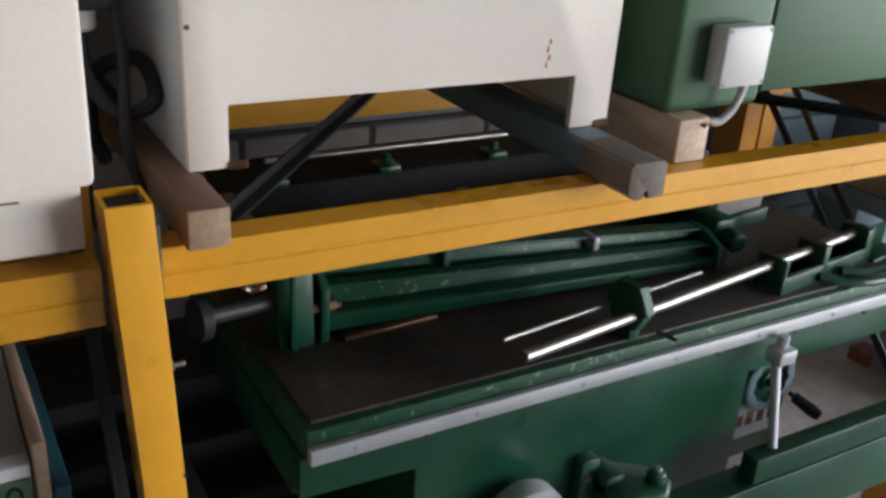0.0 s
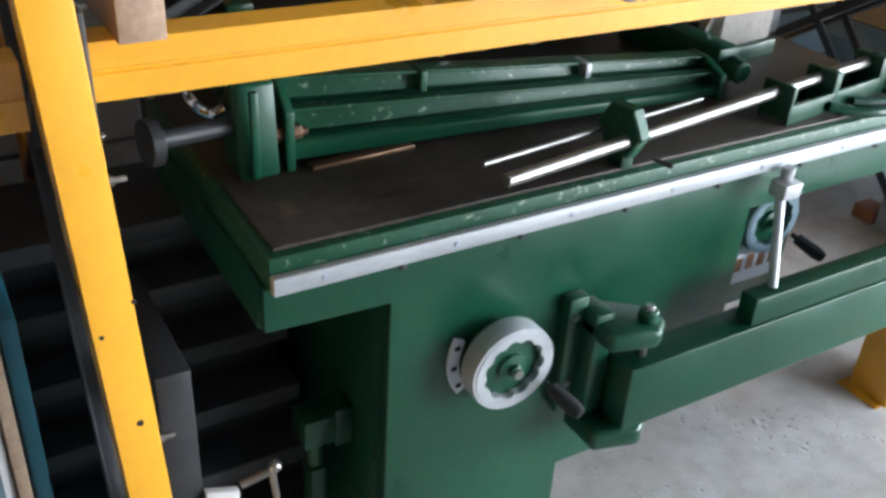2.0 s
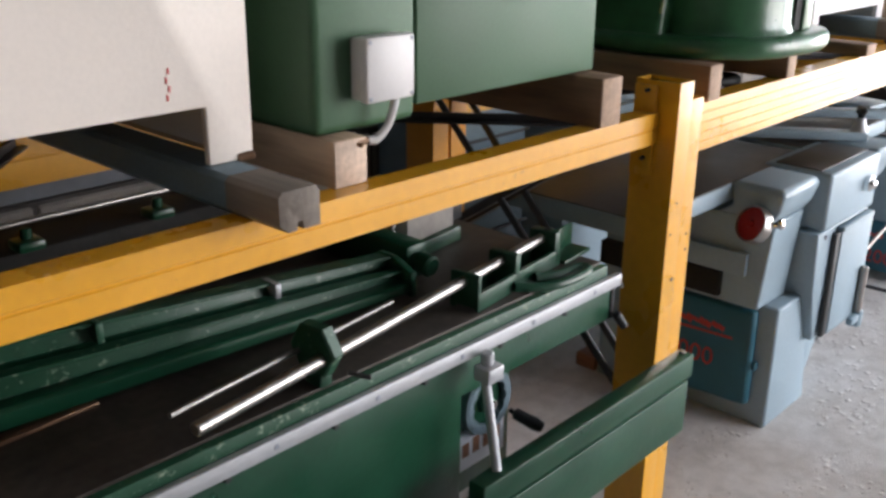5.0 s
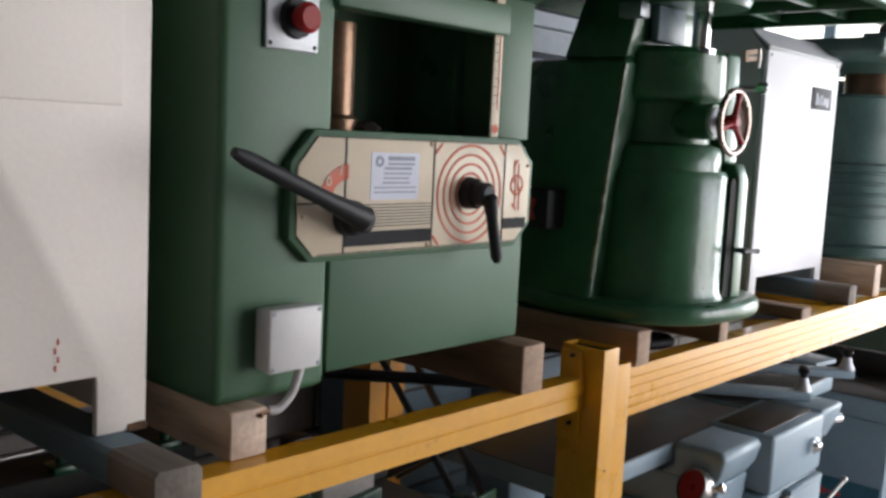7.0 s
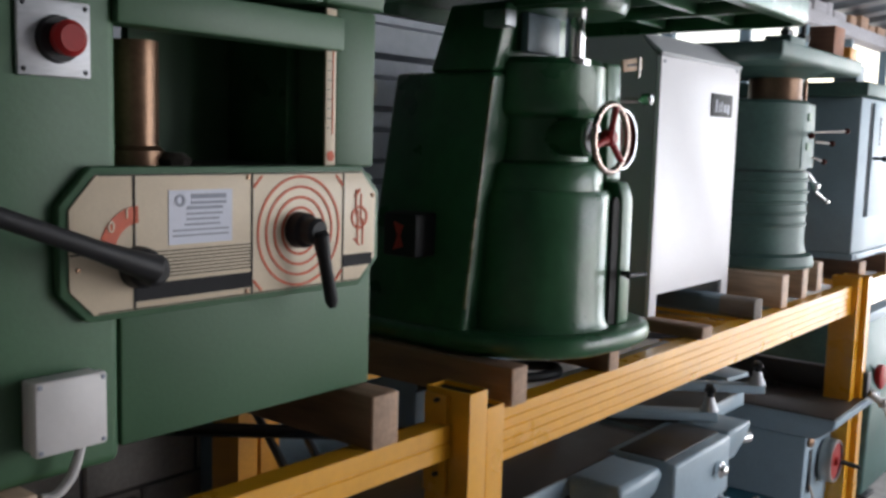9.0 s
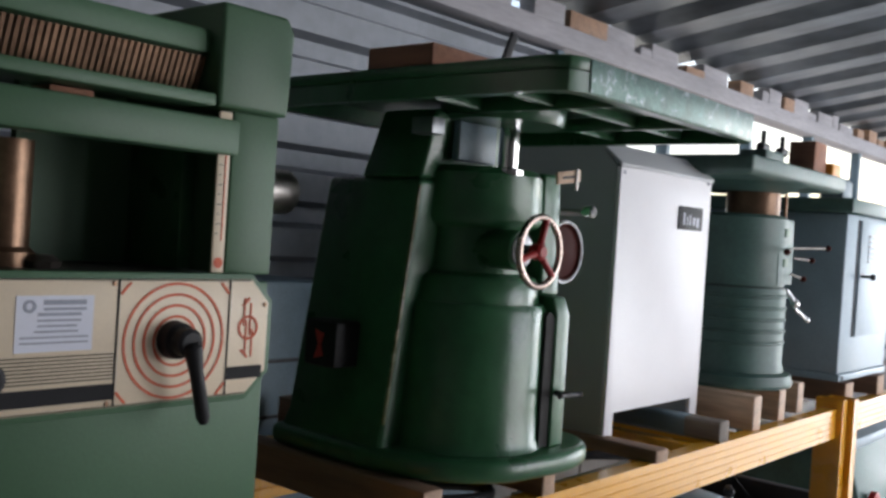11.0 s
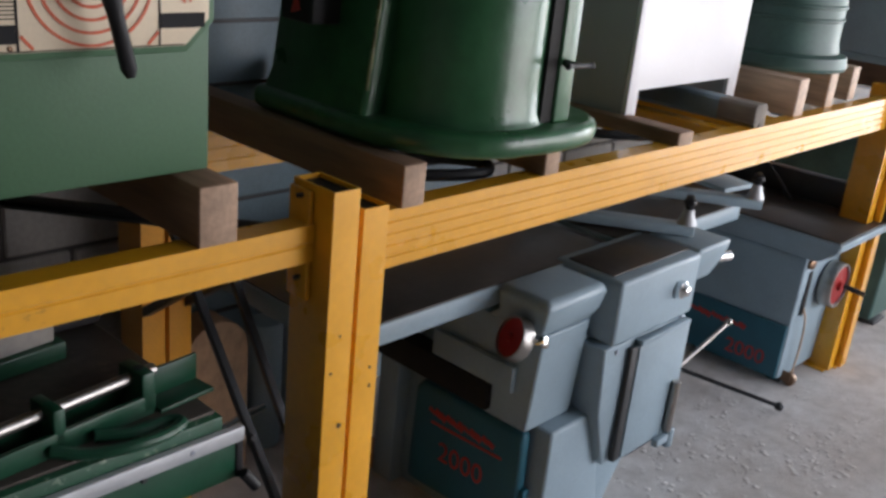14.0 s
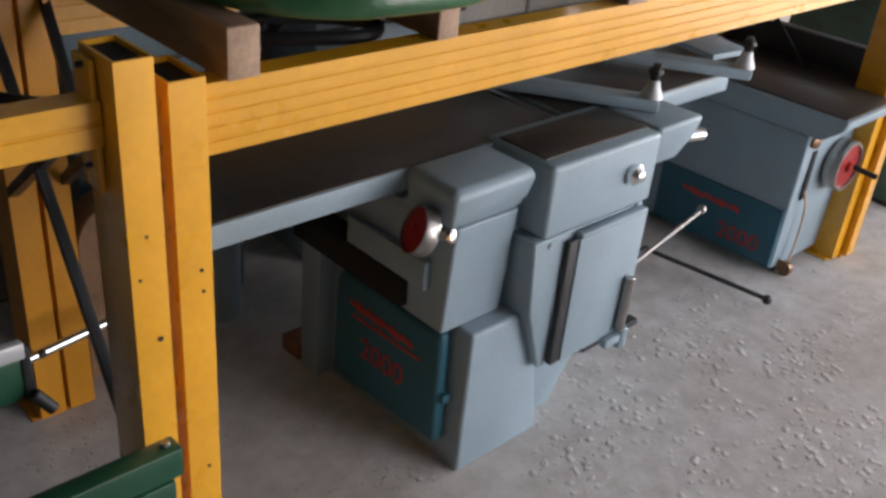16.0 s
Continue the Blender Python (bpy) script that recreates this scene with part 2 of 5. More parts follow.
TABLE_IRON = material("mottled_iron_table", (0.055, 0.046, 0.039), 0.5, metal=0.25, vary=0.5, scale=5, grain=60, bump=0.06, wear=(0.15, 0.105, 0.07), wear_amount=0.34, wear_scale=7, spec=0.35)
# Scuffed paint with the edge highlight mixed into its colour.
RUBBED_GLINT = material("rubbed_edge_glint", (0.13, 0.15, 0.06), 0.25, vary=0.5, scale=18, grain=70, bump=0.2, wear=(0.40, 0.34, 0.20), wear_amount=0.4, wear_scale=30, coat=0.3)
SCRAPED = material("scraped_green_edge", (0.085, 0.155, 0.135), 0.42, metal=0.3, vary=0.5, scale=26, grain=150, bump=0.1, wear=(0.34, 0.39, 0.41), wear_amount=0.5, wear_scale=48)
RIM = material("worn_wheel_rim", (0.42, 0.33, 0.29), 0.24, metal=1.0, vary=0.25, scale=30, bump=0.03)
CHROME = material("chrome", (0.75, 0.75, 0.75), 0.1, metal=1.0, vary=0.05, scale=30, bump=0.02)
ALU = material("dull_aluminium", (0.44, 0.45, 0.47), 0.5, metal=0.45, vary=0.14, scale=25, grain=200, stretch=(0.3, 1, 1))
GALV = material("galvanised_steel", (0.29, 0.31, 0.33), 0.42, metal=0.75, vary=0.22, scale=8, grain=40)
BLACK = material("black_plastic", (0.022, 0.022, 0.024), 0.5, spec=0.2, vary=0.2, scale=20)
LATHE_GREY = material("dark_grey_paint", (0.045, 0.047, 0.052), 0.5, vary=0.3, scale=8, wear=(0.10, 0.10, 0.10), wear_amount=0.25)
# Oily iron of the bed; also stands in for shade inside openings.
OILY_AND_SHADE = material("oily_iron_and_shade", (0.022, 0.021, 0.020), 0.7, vary=0.4, scale=9, spec=0.2, wear=(0.05, 0.04, 0.03), wear_amount=0.25)
BLACK_STEEL = material("black_painted_steel", (0.028, 0.029, 0.032), 0.45, vary=0.25, scale=12, wear=(0.06, 0.055, 0.05), wear_amount=0.15)
BOX_GREY = material("light_grey_plastic", (0.60, 0.58, 0.57), 0.45, vary=0.04, scale=12)
BROWN_STEEL = material("oxidised_steel", (0.20, 0.12, 0.075), 0.34, metal=0.7, vary=0.3, scale=12)


def timber(name, colour):
    return material(name, colour, 0.75, vary=0.26, scale=22, grain=90, bump=0.30, stretch=(1, 0.10, 1), wear=tuple(c * 0.45 for c in colour), wear_amount=0.22, wear_scale=16)


WOOD = timber("weathered_timber", (0.25, 0.15, 0.095))
GREY_WOOD = timber("greyed_timber", (0.17, 0.14, 0.115))
LOG_WOOD = timber("brown_log_timber", (0.36, 0.22, 0.13))
PALE_WOOD = timber("pale_pine_timber", (0.52, 0.375, 0.265))
DARK_WOOD = timber("dark_timber", (0.15, 0.085, 0.055))
END_WOOD = timber("sawn_end_grain", (0.38, 0.25, 0.17))
PALE_END = timber("pale_end_grain", (0.60, 0.45, 0.345))
RED_WOOD = timber("reddish_timber", (0.30, 0.14, 0.085))


def concrete():
    m = bpy.data.materials.new("dusty_concrete")
    m.use_nodes = True
    n, l = m.node_tree.nodes, m.node_tree.links
    bs = n["Principled BSDF"]
    tc = n.new("ShaderNodeTexCoord")

    def noise_(s, d, rough=0.6):
        t = n.new("ShaderNodeTexNoise")
        t.inputs["Scale"].default_value, t.inputs["Detail"].default_value, t.inputs["Roughness"].default_value = s, d, rough
        l.new(tc.outputs["Object"], t.inputs["Vector"])
        return t

    a, b_, c = noise_(1.6, 6), noise_(14, 5), noise_(140, 3)
    ramp = n.new("ShaderNodeValToRGB")
    ramp.color_ramp.elements[0].position, ramp.color_ramp.elements[0].color = 0.32, (0.50, 0.455, 0.42, 1)
    ramp.color_ramp.elements[1].position, ramp.color_ramp.elements[1].color = 0.68, (0.68, 0.665, 0.66, 1)
    l.new(a.outputs[0], ramp.inputs[0])
    mx = n.new("ShaderNodeMix")
    mx.data_type, mx.blend_type = "RGBA", "MULTIPLY"
    mx.inputs["Factor"].default_value = 0.55
    r2 = n.new("ShaderNodeValToRGB")
    r2.color_ramp.elements[0].position, r2.color_ramp.elements[0].color = 0.30, (0.58, 0.56, 0.54, 1)
    r2.color_ramp.elements[1].position, r2.color_ramp.elements[1].color = 0.62, (1, 1, 1, 1)
    l.new(b_.outputs[0], r2.inputs[0]), l.new(ramp.outputs[0], mx.inputs["A"]), l.new(r2.outputs[0], mx.inputs["B"])
    vo = n.new("ShaderNodeTexVoronoi")
    vo.inputs["Scale"].default_value = 44
    warp = n.new("ShaderNodeVectorMath")
    warp.operation = "MULTIPLY_ADD"
    warp.inputs[1].default_value = (0.03, 0.03, 0.03)
    l.new(b_.outputs["Color"], warp.inputs[0]), l.new(tc.outputs["Object"], warp.inputs[2]), l.new(warp.outputs[0], vo.inputs["Vector"])
    pit = n.new("ShaderNodeMapRange")
    pit.inputs[1].default_value, pit.inputs[2].default_value = 0.10, 0.24
    l.new(vo.outputs["Distance"], pit.inputs[0])
    few = n.new("ShaderNodeMapRange")
    few.inputs[1].default_value, few.inputs[2].default_value = 0.50, 0.60
    few2 = noise_(5, 3)
    l.new(few2.outputs[0], few.inputs[0])
    keep = n.new("ShaderNodeMath")
    keep.operation = "MAXIMUM"
    inv = n.new("ShaderNodeMath")
    inv.operation = "SUBTRACT"
    inv.inputs[0].default_value = 1.0
    l.new(few.outputs[0], inv.inputs[1]), l.new(pit.outputs[0], keep.inputs[0]), l.new(inv.outputs[0], keep.inputs[1])
    dark = n.new("ShaderNodeMix")
    dark.data_type = "RGBA"
    dark.inputs["A"].default_value = (0.40, 0.36, 0.33, 1)
    l.new(keep.outputs[0], dark.inputs["Factor"]), l.new(mx.outputs["Result"], dark.inputs["B"])
    l.new(dark.outputs["Result"], bs.inputs["Base Color"])
    bs.inputs["Roughness"].default_value = 0.82
    add = n.new("ShaderNodeMath")
    add.operation = "MULTIPLY_ADD"
    add.inputs[1].default_value = 0.25
    l.new(c.outputs[0], add.inputs[0]), l.new(keep.outputs[0], add.inputs[2])
    # coarse round pocks where the screed broke up beside the planer
    pk = n.new("ShaderNodeTexVoronoi")
    pk.feature, pk.inputs["Scale"].default_value = "SMOOTH_F1", 29
    pk.inputs["Smoothness"].default_value = 0.25
    l.new(warp.outputs[0], pk.inputs["Vector"])
    dome = n.new("ShaderNodeMapRange")
    dome.interpolation_type = "SMOOTHSTEP"
    dome.inputs[1].default_value, dome.inputs[2].default_value = 0.12, 0.42
    dome.inputs[3].default_value, dome.inputs[4].default_value = 1.0, 0.0
    l.new(pk.outputs["Distance"], dome.inputs[0])
    far = n.new("ShaderNodeVectorMath")
    far.operation = "DISTANCE"
    far.inputs[1].default_value = (3.75, 0.95, 0)
    l.new(tc.outputs["Object"], far.inputs[0])
    zone = n.new("ShaderNodeMapRange")
    zone.inputs[1].default_value, zone.inputs[2].default_value = 0.55, 1.35
    zone.inputs[3].default_value, zone.inputs[4].default_value = 0.07, -0.14
    l.new(far.outputs["Value"], zone.inputs[0])
    spread = n.new("ShaderNodeMath")
    l.new(few2.outputs[0], spread.inputs[0]), l.new(zone.outputs[0], spread.inputs[1])
    broke = n.new("ShaderNodeMapRange")
    broke.inputs[1].default_value, broke.inputs[2].default_value = 0.50, 0.62
    l.new(spread.outputs[0], broke.inputs[0])
    pock = n.new("ShaderNodeMath")
    pock.operation = "MULTIPLY"
    l.new(dome.outputs[0], pock.inputs[0]), l.new(broke.outputs[0], pock.inputs[1])
    relief = n.new("ShaderNodeMath")
    relief.operation = "MULTIPLY_ADD"
    relief.inputs[1].default_value = 0.8
    l.new(pock.outputs[0], relief.inputs[0]), l.new(add.outputs[0], relief.inputs[2])
    bp = n.new("ShaderNodeBump")
    bp.inputs["Strength"].default_value, bp.inputs["Distance"].default_value = 0.55, 0.008
    l.new(relief.outputs[0], bp.inputs["Height"]), l.new(bp.outputs[0], bs.inputs["Normal"])
    return m


CONCRETE = concrete()
BLOCK = material("concrete_block", (0.36, 0.33, 0.30), 0.85, vary=0.2, scale=5, grain=60, bump=0.4, wear=(0.15, 0.13, 0.12), wear_amount=0.2, wear_scale=10)
MORTAR = material("mortar", (0.11, 0.10, 0.095), 0.9, vary=0.2, scale=9, bump=0.3)
CLADDING = material("weathered_metal_sheet", (0.20, 0.215, 0.24), 0.5, metal=0.3, vary=0.2, scale=2.5, grain=25, bump=0.05)
ROOFING = material("grey_roof_sheet", (0.17, 0.19, 0.21), 0.36, metal=0.7, vary=0.5, scale=2.6, grain=14, bump=0.10, stretch=(1, 0.35, 1))
EAVES = material("pale_weathered_timber", (0.27, 0.26, 0.275), 0.75, vary=0.25, scale=6, grain=50, bump=0.25, stretch=(0.2, 1, 1), wear=(0.20, 0.17, 0.15), wear_amount=0.25, wear_scale=9)
# Tone set by how much light the unseen walls should bounce.
PLASTER = material("grey_plaster", (0.42, 0.41, 0.40), 0.8, vary=0.12, scale=2, bump=0.15)
GRAVEL = material("pale_yard_ground", (0.36, 0.34, 0.31), 0.9, vary=0.2, scale=1.5, grain=30, bump=0.3)

# ---------------------------------------------------------------- the hall


def structure(name, bm, mat, label="", category=""):
    return solid(name, bm, mat, label, category, kind="structure")


structure("floor", box(-6, 13, -4.1, 2.95, -0.12, 0, 0), CONCRETE, "dusty pitted grey concrete floor of a workshop hall", "floor")
structure("ground", box(-250, 250, -250, 250, -0.30, -0.13, 0), GRAVEL, "pale bare ground outside the hall", "ground")
BACK = 2.75


def ribs(x0, x1, z0, z1, y, pitch, depth):
    """Sheet with ribs that run along x, as an outline drawn out along x."""
    pts, z = [], z0
    while z < z1 - 1e-6:
        t = min(pitch, z1 - z)
        pts += [(y, z), (y, z + 0.5 * t), (y + depth, z + 0.6 * t), (y + depth, z + 0.9 * t)]
        z += pitch
    pts += [(y, z1), (y + depth + 0.02, z1), (y + depth + 0.02, z0)]
    return prism(pts, "x", x0, x1, 0)


wall_back = thing("wall_back", (0, BACK, 0), "concrete block wall with ribbed metal sheets above", "wall", kind="structure")
part("mortar", box(-6, 13, BACK + 0.012, BACK + 0.19, 0, 0.805, 0), MORTAR, wall_back)
part("cladding", ribs(-6, 4.75, 0.81, 2.64, BACK + 0.02, 0.20, 0.05), CLADDING, wall_back, "ribbed metal wall sheet")
part("cladding", ribs(4.75, 13, 0.81, 1.96, BACK + 0.02, 0.20, 0.05), CLADDING, wall_back, "ribbed metal wall sheet")
part("wall_plate", box(-6, 13, BACK - 0.06, BACK + 0.10, 2.64, 2.74, 0.004), EAVES, wall_back, "pale timber wall plate")
for k in range(8):
    x = 4.75 + 1.15 * k
    part("mullion", box(x, x + 0.05, BACK + 0.0, BACK + 0.07, 1.96, 2.64, 0.003), BLUE_STEEL, wall_back)
# odd blocks packed under the eaves, with daylight between them
x, row_rng = -5.6, random.Random(11)
while x < 12.6:
    w = row_rng.uniform(0.10, 0.34)
    dy = row_rng.uniform(-0.02, 0.02)
    part("eaves_block", box(x, x + w, BACK - 0.04 + dy, BACK + 0.05 + dy, 2.741, row_rng.uniform(2.785, 2.86), 0.006), row_rng.choice((EAVES, EAVES, WOOD)), wall_back)
    x += w + row_rng.choice((0.01, 0.02, 0.05, 0.11, 0.16))

roof_pts, x = [], -6.2
while x < 13.2:
    roof_pts += [(x, 0.0), (x + 0.22, 0.0), (x + 0.29, 0.07), (x + 0.43, 0.07)]
    x += 0.5
roof_pts = roof_pts + [(p[0], p[1] + 0.006) for p in reversed(roof_pts)]
roof = prism(roof_pts, "y", 0, 7.6, 0)
roof.transform(Matrix.Translation((0, 2.86, 2.835)) @ Matrix.Rotation(radians(180), 4, "Z") @ Matrix.Rotation(radians(9), 4, "X"))
roof.transform(Matrix.Translation((7, 0, 0)))
structure("ceiling", roof, ROOFING, "grey ribbed metal roof sheets seen from below", "roof")
# Out of view; wall and gateway are placed for the light's falloff.
wf = thing("wall_front", (0, -4.1, 0), "unseen grey plastered hall wall with a wide open gateway, placed to shape the light", "wall", kind="structure")
part("wall_panel", box(-6, 4.2, -4.1, -3.9, 0, 4.05, 0), PLASTER, wf)
part("wall_panel", box(9.7, 13, -4.1, -3.9, 0, 4.05, 0), PLASTER, wf)
part("wall_panel", box(4.2, 9.7, -4.1, -3.9, 3.45, 4.05, 0), PLASTER, wf)
we = thing("wall_end", (13, 0, 0), "grey plastered end wall with an open gateway", "wall", kind="structure")
part("wall_panel", box(12.8, 13, -3.9, -3.5, 0, 4.4, 0), PLASTER, we)
part("wall_panel", box(12.8, 13, 0.9, 2.75, 0, 3.4, 0), PLASTER, we)
part("wall_panel", box(12.8, 13, -3.5, 0.9, 3.4, 4.3, 0), PLASTER, we)
# Out of view; added to close the hall and return some light.
structure("wall_west", box(-6.2, -6, -4.1, 2.95, 0, 4.4, 0), PLASTER, "unseen grey plastered closed end wall, added to bounce light", "wall")

# ---------------------------------------------------------------- yellow racks
FRONT, DEEP_Y = 1.355, 2.17


def bolt(p, q, r, parent, mat=None):
    b = join(turned(p, q, [(r, 0), (r, 0.007)], 6), rod(p, Vector(p) + (Vector(q) - Vector(p)).normalized() * 0.022, r * 0.55, 10))
    return part("bolt", b, mat or STEEL, parent)


def upright(parent, x0, x1, y0, top, mat, lean=0.0, depth=0.11):
    y1 = y0 + depth
    body = tube(x0, x1, y0, y1, 0.006, top)
    for v in body.verts:
        v.co.x += lean * (top - v.co.z)
    p = part("upright", body, mat, parent)
    # Dark plug that paints the shade inside the open post.
    part("hollow_shade", box(x0 + 0.0055, x1 - 0.0055, y0 + 0.0055, y1 - 0.0055, top - 0.05, top - 0.008, 0), OILY_AND_SHADE, p)
    part("base_plate", box(x0 - 0.02, x1 + 0.005, y0 + 0.012, y1 + 0.02, 0, 0.006, 0.001), mat, p)
    return p


def hole(x, z, y, parent, r=0.0045):
    return part("bolt_hole", rod((x, y + 0.001, z), (x, y - 0.0012, z), r, 12, 0.0002), BLACK, parent, "dark drilled hole")


def rib_beam(x0, x1, y0, y1, z0, z1, lines):
    pts = [(y1, z0), (y1, z1), (y0, z1)]
    for k in range(lines):
        z = z1 - (z1 - z0) * (k + 1) / (lines + 1)
        pts += [(y0, z + 0.0035), (y0 + 0.0025, z + 0.0015), (y0 + 0.0025, z - 0.0015), (y0, z - 0.0035)]
    pts += [(y0, z0)]
    return prism(pts, "x", x0, x1, 0)


def rack(label, posts, x0, x1, z0, z1, lines, back_posts, front=FRONT, rise=0.0):
    r = thing("pallet_rack", (x0, FRONT, 0), label, "rack", "yellow storage racks")
    ups = [upright(r, a, c, front, top, YELLOW, *more) for a, c, top, *more in posts]
    # Rear posts are yellow too; their shade is put into the colour.
    for a, c in back_posts:
        upright(r, a, c, DEEP_Y, 1.16, ORANGE_AND_SHADE)
    beam = rib_beam(x0, x1, 1.40, 1.45, z0, z1, lines)
    for v in beam.verts:
        v.co.z += rise * (x1 - v.co.x) / (x1 - x0)
    part("front_beam", beam, YELLOW, r)
    part("rear_beam", rib_beam(x0, x1, 2.19, 2.24, z0 - 0.045, z1, lines), YELLOW, r)
    return r, ups


r1, u = rack("yellow steel rack bay with scuffed paint holding heavy machines", [(0.378, 0.432, 1.222, 0.048, 0.062), (2.192, 2.252, 1.20)], 0.437, 2.191, 1.064, 1.132, 1, [(0.44, 0.50), (2.295, 2.36)], rise=0.012)
hole(0.438, 0.655, FRONT, u[0]), hole(0.408, 0.80, FRONT, u[0], 0.003), hole(0.45, 0.84, FRONT, u[0], 0.003)
for x, z, rr in ((2.232, 0.745, 0.005), (2.222, 0.93, 0.003), (2.206, 0.86, 0.003)):
    hole(x, z, FRONT, u[1], rr)
for z in (1.17, 1.10, 1.02):
    bolt((0.436, 1.435, z), (0.5, 1.435, z), 0.008, u[0])
    bolt((2.192, 1.425, z + 0.01), (2.1, 1.425, z + 0.01), 0.008, u[1], BLACK_STEEL)
for z in (0.58, 0.98):
    bolt((0.436 + 0.048 * (1.215 - z), 1.40, z), (0.55, 1.40, z), 0.007, u[0])
part("bracket", box(0.437, 0.446, 1.39, 1.46, 1.0, 1.18, 0.002), BLACK_STEEL, u[0], "black beam bracket")
part("bracket", box(2.181, 2.19, 1.405, 1.46, 0.99, 1.19, 0.002), YELLOW, u[1])
r2, u2 = rack("yellow steel rack bay with a ribbed front beam", [(2.280, 2.342, 1.15), (4.90, 4.958, 1.165)], 2.343, 4.899, 1.012, 1.128, 4, [(2.37, 2.435), (4.95, 5.008)], 1.376)
for x, z in ((2.302, 0.83), (2.304, 0.79), (2.30, 0.42)):
    hole(x + 0.018, z, 1.376, u2[0], 0.0035)
r3, u3 = rack("yellow steel rack bay at the far side", [(4.974, 5.032, 1.165), (7.45, 7.51, 1.165)], 5.033, 7.449, 1.012, 1.128, 4, [(5.03, 5.09), (7.45, 7.51)])
r0, u0 = rack("yellow steel rack bay beside a cream machine", [(-2.2, -2.14, 1.215)], -2.139, 0.377, 1.055, 1.132, 1, [(-2.2, -2.14), (0.33, 0.39)])


def flat_bar(parent, p, q, w=0.024, t=0.005, name="brace", mat=None):
    p, q = Vector(p), Vector(q)
    h = (q - p).length
    b = join(box(-w / 2, w / 2, -t / 2, t / 2, 0, h, 0.001), box(w / 2 - t, w / 2, -t / 2, w * 0.8, 0, h, 0.001))
    b.transform(axis_pose(p, q))
    return part(name, b, mat or BLACK_STEEL, parent)


for xa, xb, r in ((2.225, 2.31, r1), (2.30, 2.43, r2), (4.93, 4.98, r2), (0.41, 0.45, r1)):
    flat_bar(r, (xa, 1.462, 0.42), (xb, 2.19, 1.06))
    flat_bar(r, (xa, 1.462, 1.10), (xb, 2.19, 0.62))
flat_bar(r1, (0.50, 1.46, 1.10), (1.15, 2.19, 1.10))
flat_bar(r1, (1.55, 2.19, 1.10), (2.15, 1.46, 1.10))
flat_bar(r2, (2.40, 1.47, 1.095), (3.3, 2.19, 1.095))
flat_bar(r2, (2.62, 2.19, 1.095), (3.6, 1.47, 1.095))
flat_bar(r2, (3.95, 1.47, 1.095), (4.6, 2.19, 1.095))
for xa in (3.72, 4.02):
    part("cross_bar", box(xa, xa + 0.06, 1.452, 2.188, 1.03, 1.12, 0.002), YELLOW, r2)


# ---------------------------------------------------------------- bearers on the racks
def bearer(x0, x1, y0, z0, z1, mat, label, y1=2.35):
    t = thing("timber_bearer", ((x0 + x1) / 2, y0, z0), label, "timber", "timber bearers")
    b = box(x0, x1, y0 + 0.003, y1, z0, z1, 0.004)
    bmesh.ops.subdivide_edges(b, edges=[e for e in b.edges if abs(e.verts[0].co.y - e.verts[1].co.y) > 0.3], cuts=6)
    for v in b.verts:
        if v.co.z > z0 + 0.001:
            v.co += Vector((noise.noise(v.co * 7), 0, -abs(noise.noise(v.co * 9 + Vector((3, 1, 0)))))) * 0.0015
    part("timber", b, mat, t)
    part("sawn_end", box(x0 + 0.001, x1 - 0.001, y0, y0 + 0.0028, z0 + 0.001, z1 - 0.002, 0.001), END_WOOD if mat is not PALE_WOOD else PALE_END, t, "pale sawn end grain")
    return t


bearer(0.474, 0.527, 1.375, 1.145, 1.198, DARK_WOOD, "weathered grey-brown timber bearer under a cream cabinet")
bearer(1.30, 1.367, 1.435, 1.138, 1.214, PALE_WOOD, "pale sawn pine bearer under a green planing machine")
bearer(1.965, 2.035, 1.40, 1.132, 1.232, WOOD, "thick weathered timber bearer under a green planing machine")
bearer(2.385, 2.443, 1.39, 1.128, 1.212, WOOD, "weathered timber bearer under a green moulding machine")
bearer(2.815, 2.865, 1.395, 1.128, 1.212, WOOD, "weathered timber bearer under a green moulding machine")
bearer(3.36, 3.43, 1.39, 1.128, 1.165, WOOD, "thin timber batten lying on a yellow rack")
bearer(4.10, 4.165, 1.42, 1.128, 1.245, PALE_WOOD, "pale upright timber bearer under a grey-green machine")
bearer(4.38, 4.44, 1.44, 1.128, 1.245, PALE_WOOD, "pale upright timber bearer under a grey-green machine")
bearer(4.62, 4.68, 1.46, 1.128, 1.245, PALE_WOOD, "pale upright timber bearer under a grey-green machine")
bearer(5.06, 5.16, 1.42, 1.128, 1.215, DARK_WOOD, "dark timber bearer under a blue-grey cabinet")
bearer(5.50, 5.60, 1.42, 1.128, 1.215, DARK_WOOD, "dark timber bearer under a blue-grey cabinet")
bearer(-0.1, -0.02, 1.40, 1.132, 1.15, DARK_WOOD, "thin dark timber batten under a cream machine")


def painted_beam(x0, x1, y0, z0, z1, label):
    w, h = x1 - x0, z1 - z0
    pts = [(x0, z0 + 0.012), (x0 + 0.2 * w, z0), (x0 + 0.42 * w, z0), (x0 + 0.45 * w, z0 + 0.012), (x0 + 0.55 * w, z0 + 0.012), (x0 + 0.58 * w, z0), (x1, z0), (x1, z1 - 0.008), (x1 - 0.008, z1), (x0 + 0.1 * w, z1), (x0, z1 - 0.12 * h)]
    t = thing("painted_beam", ((x0 + x1) / 2, y0, z0), label, "beam")
    part("beam_body", prism(pts, "y", y0 + 0.12, 2.35, 0.001), BLUE_STEEL, t)
    part("bare_end", prism(pts, "y", y0, y0 + 0.12, 0.001), GREY_WOOD, t, "bare weathered grey end of the beam")
    return t


painted_beam(1.108, 1.178, 1.325, 1.139, 1.197, "blue-grey painted beam with a bare grooved end under a cream cabinet")
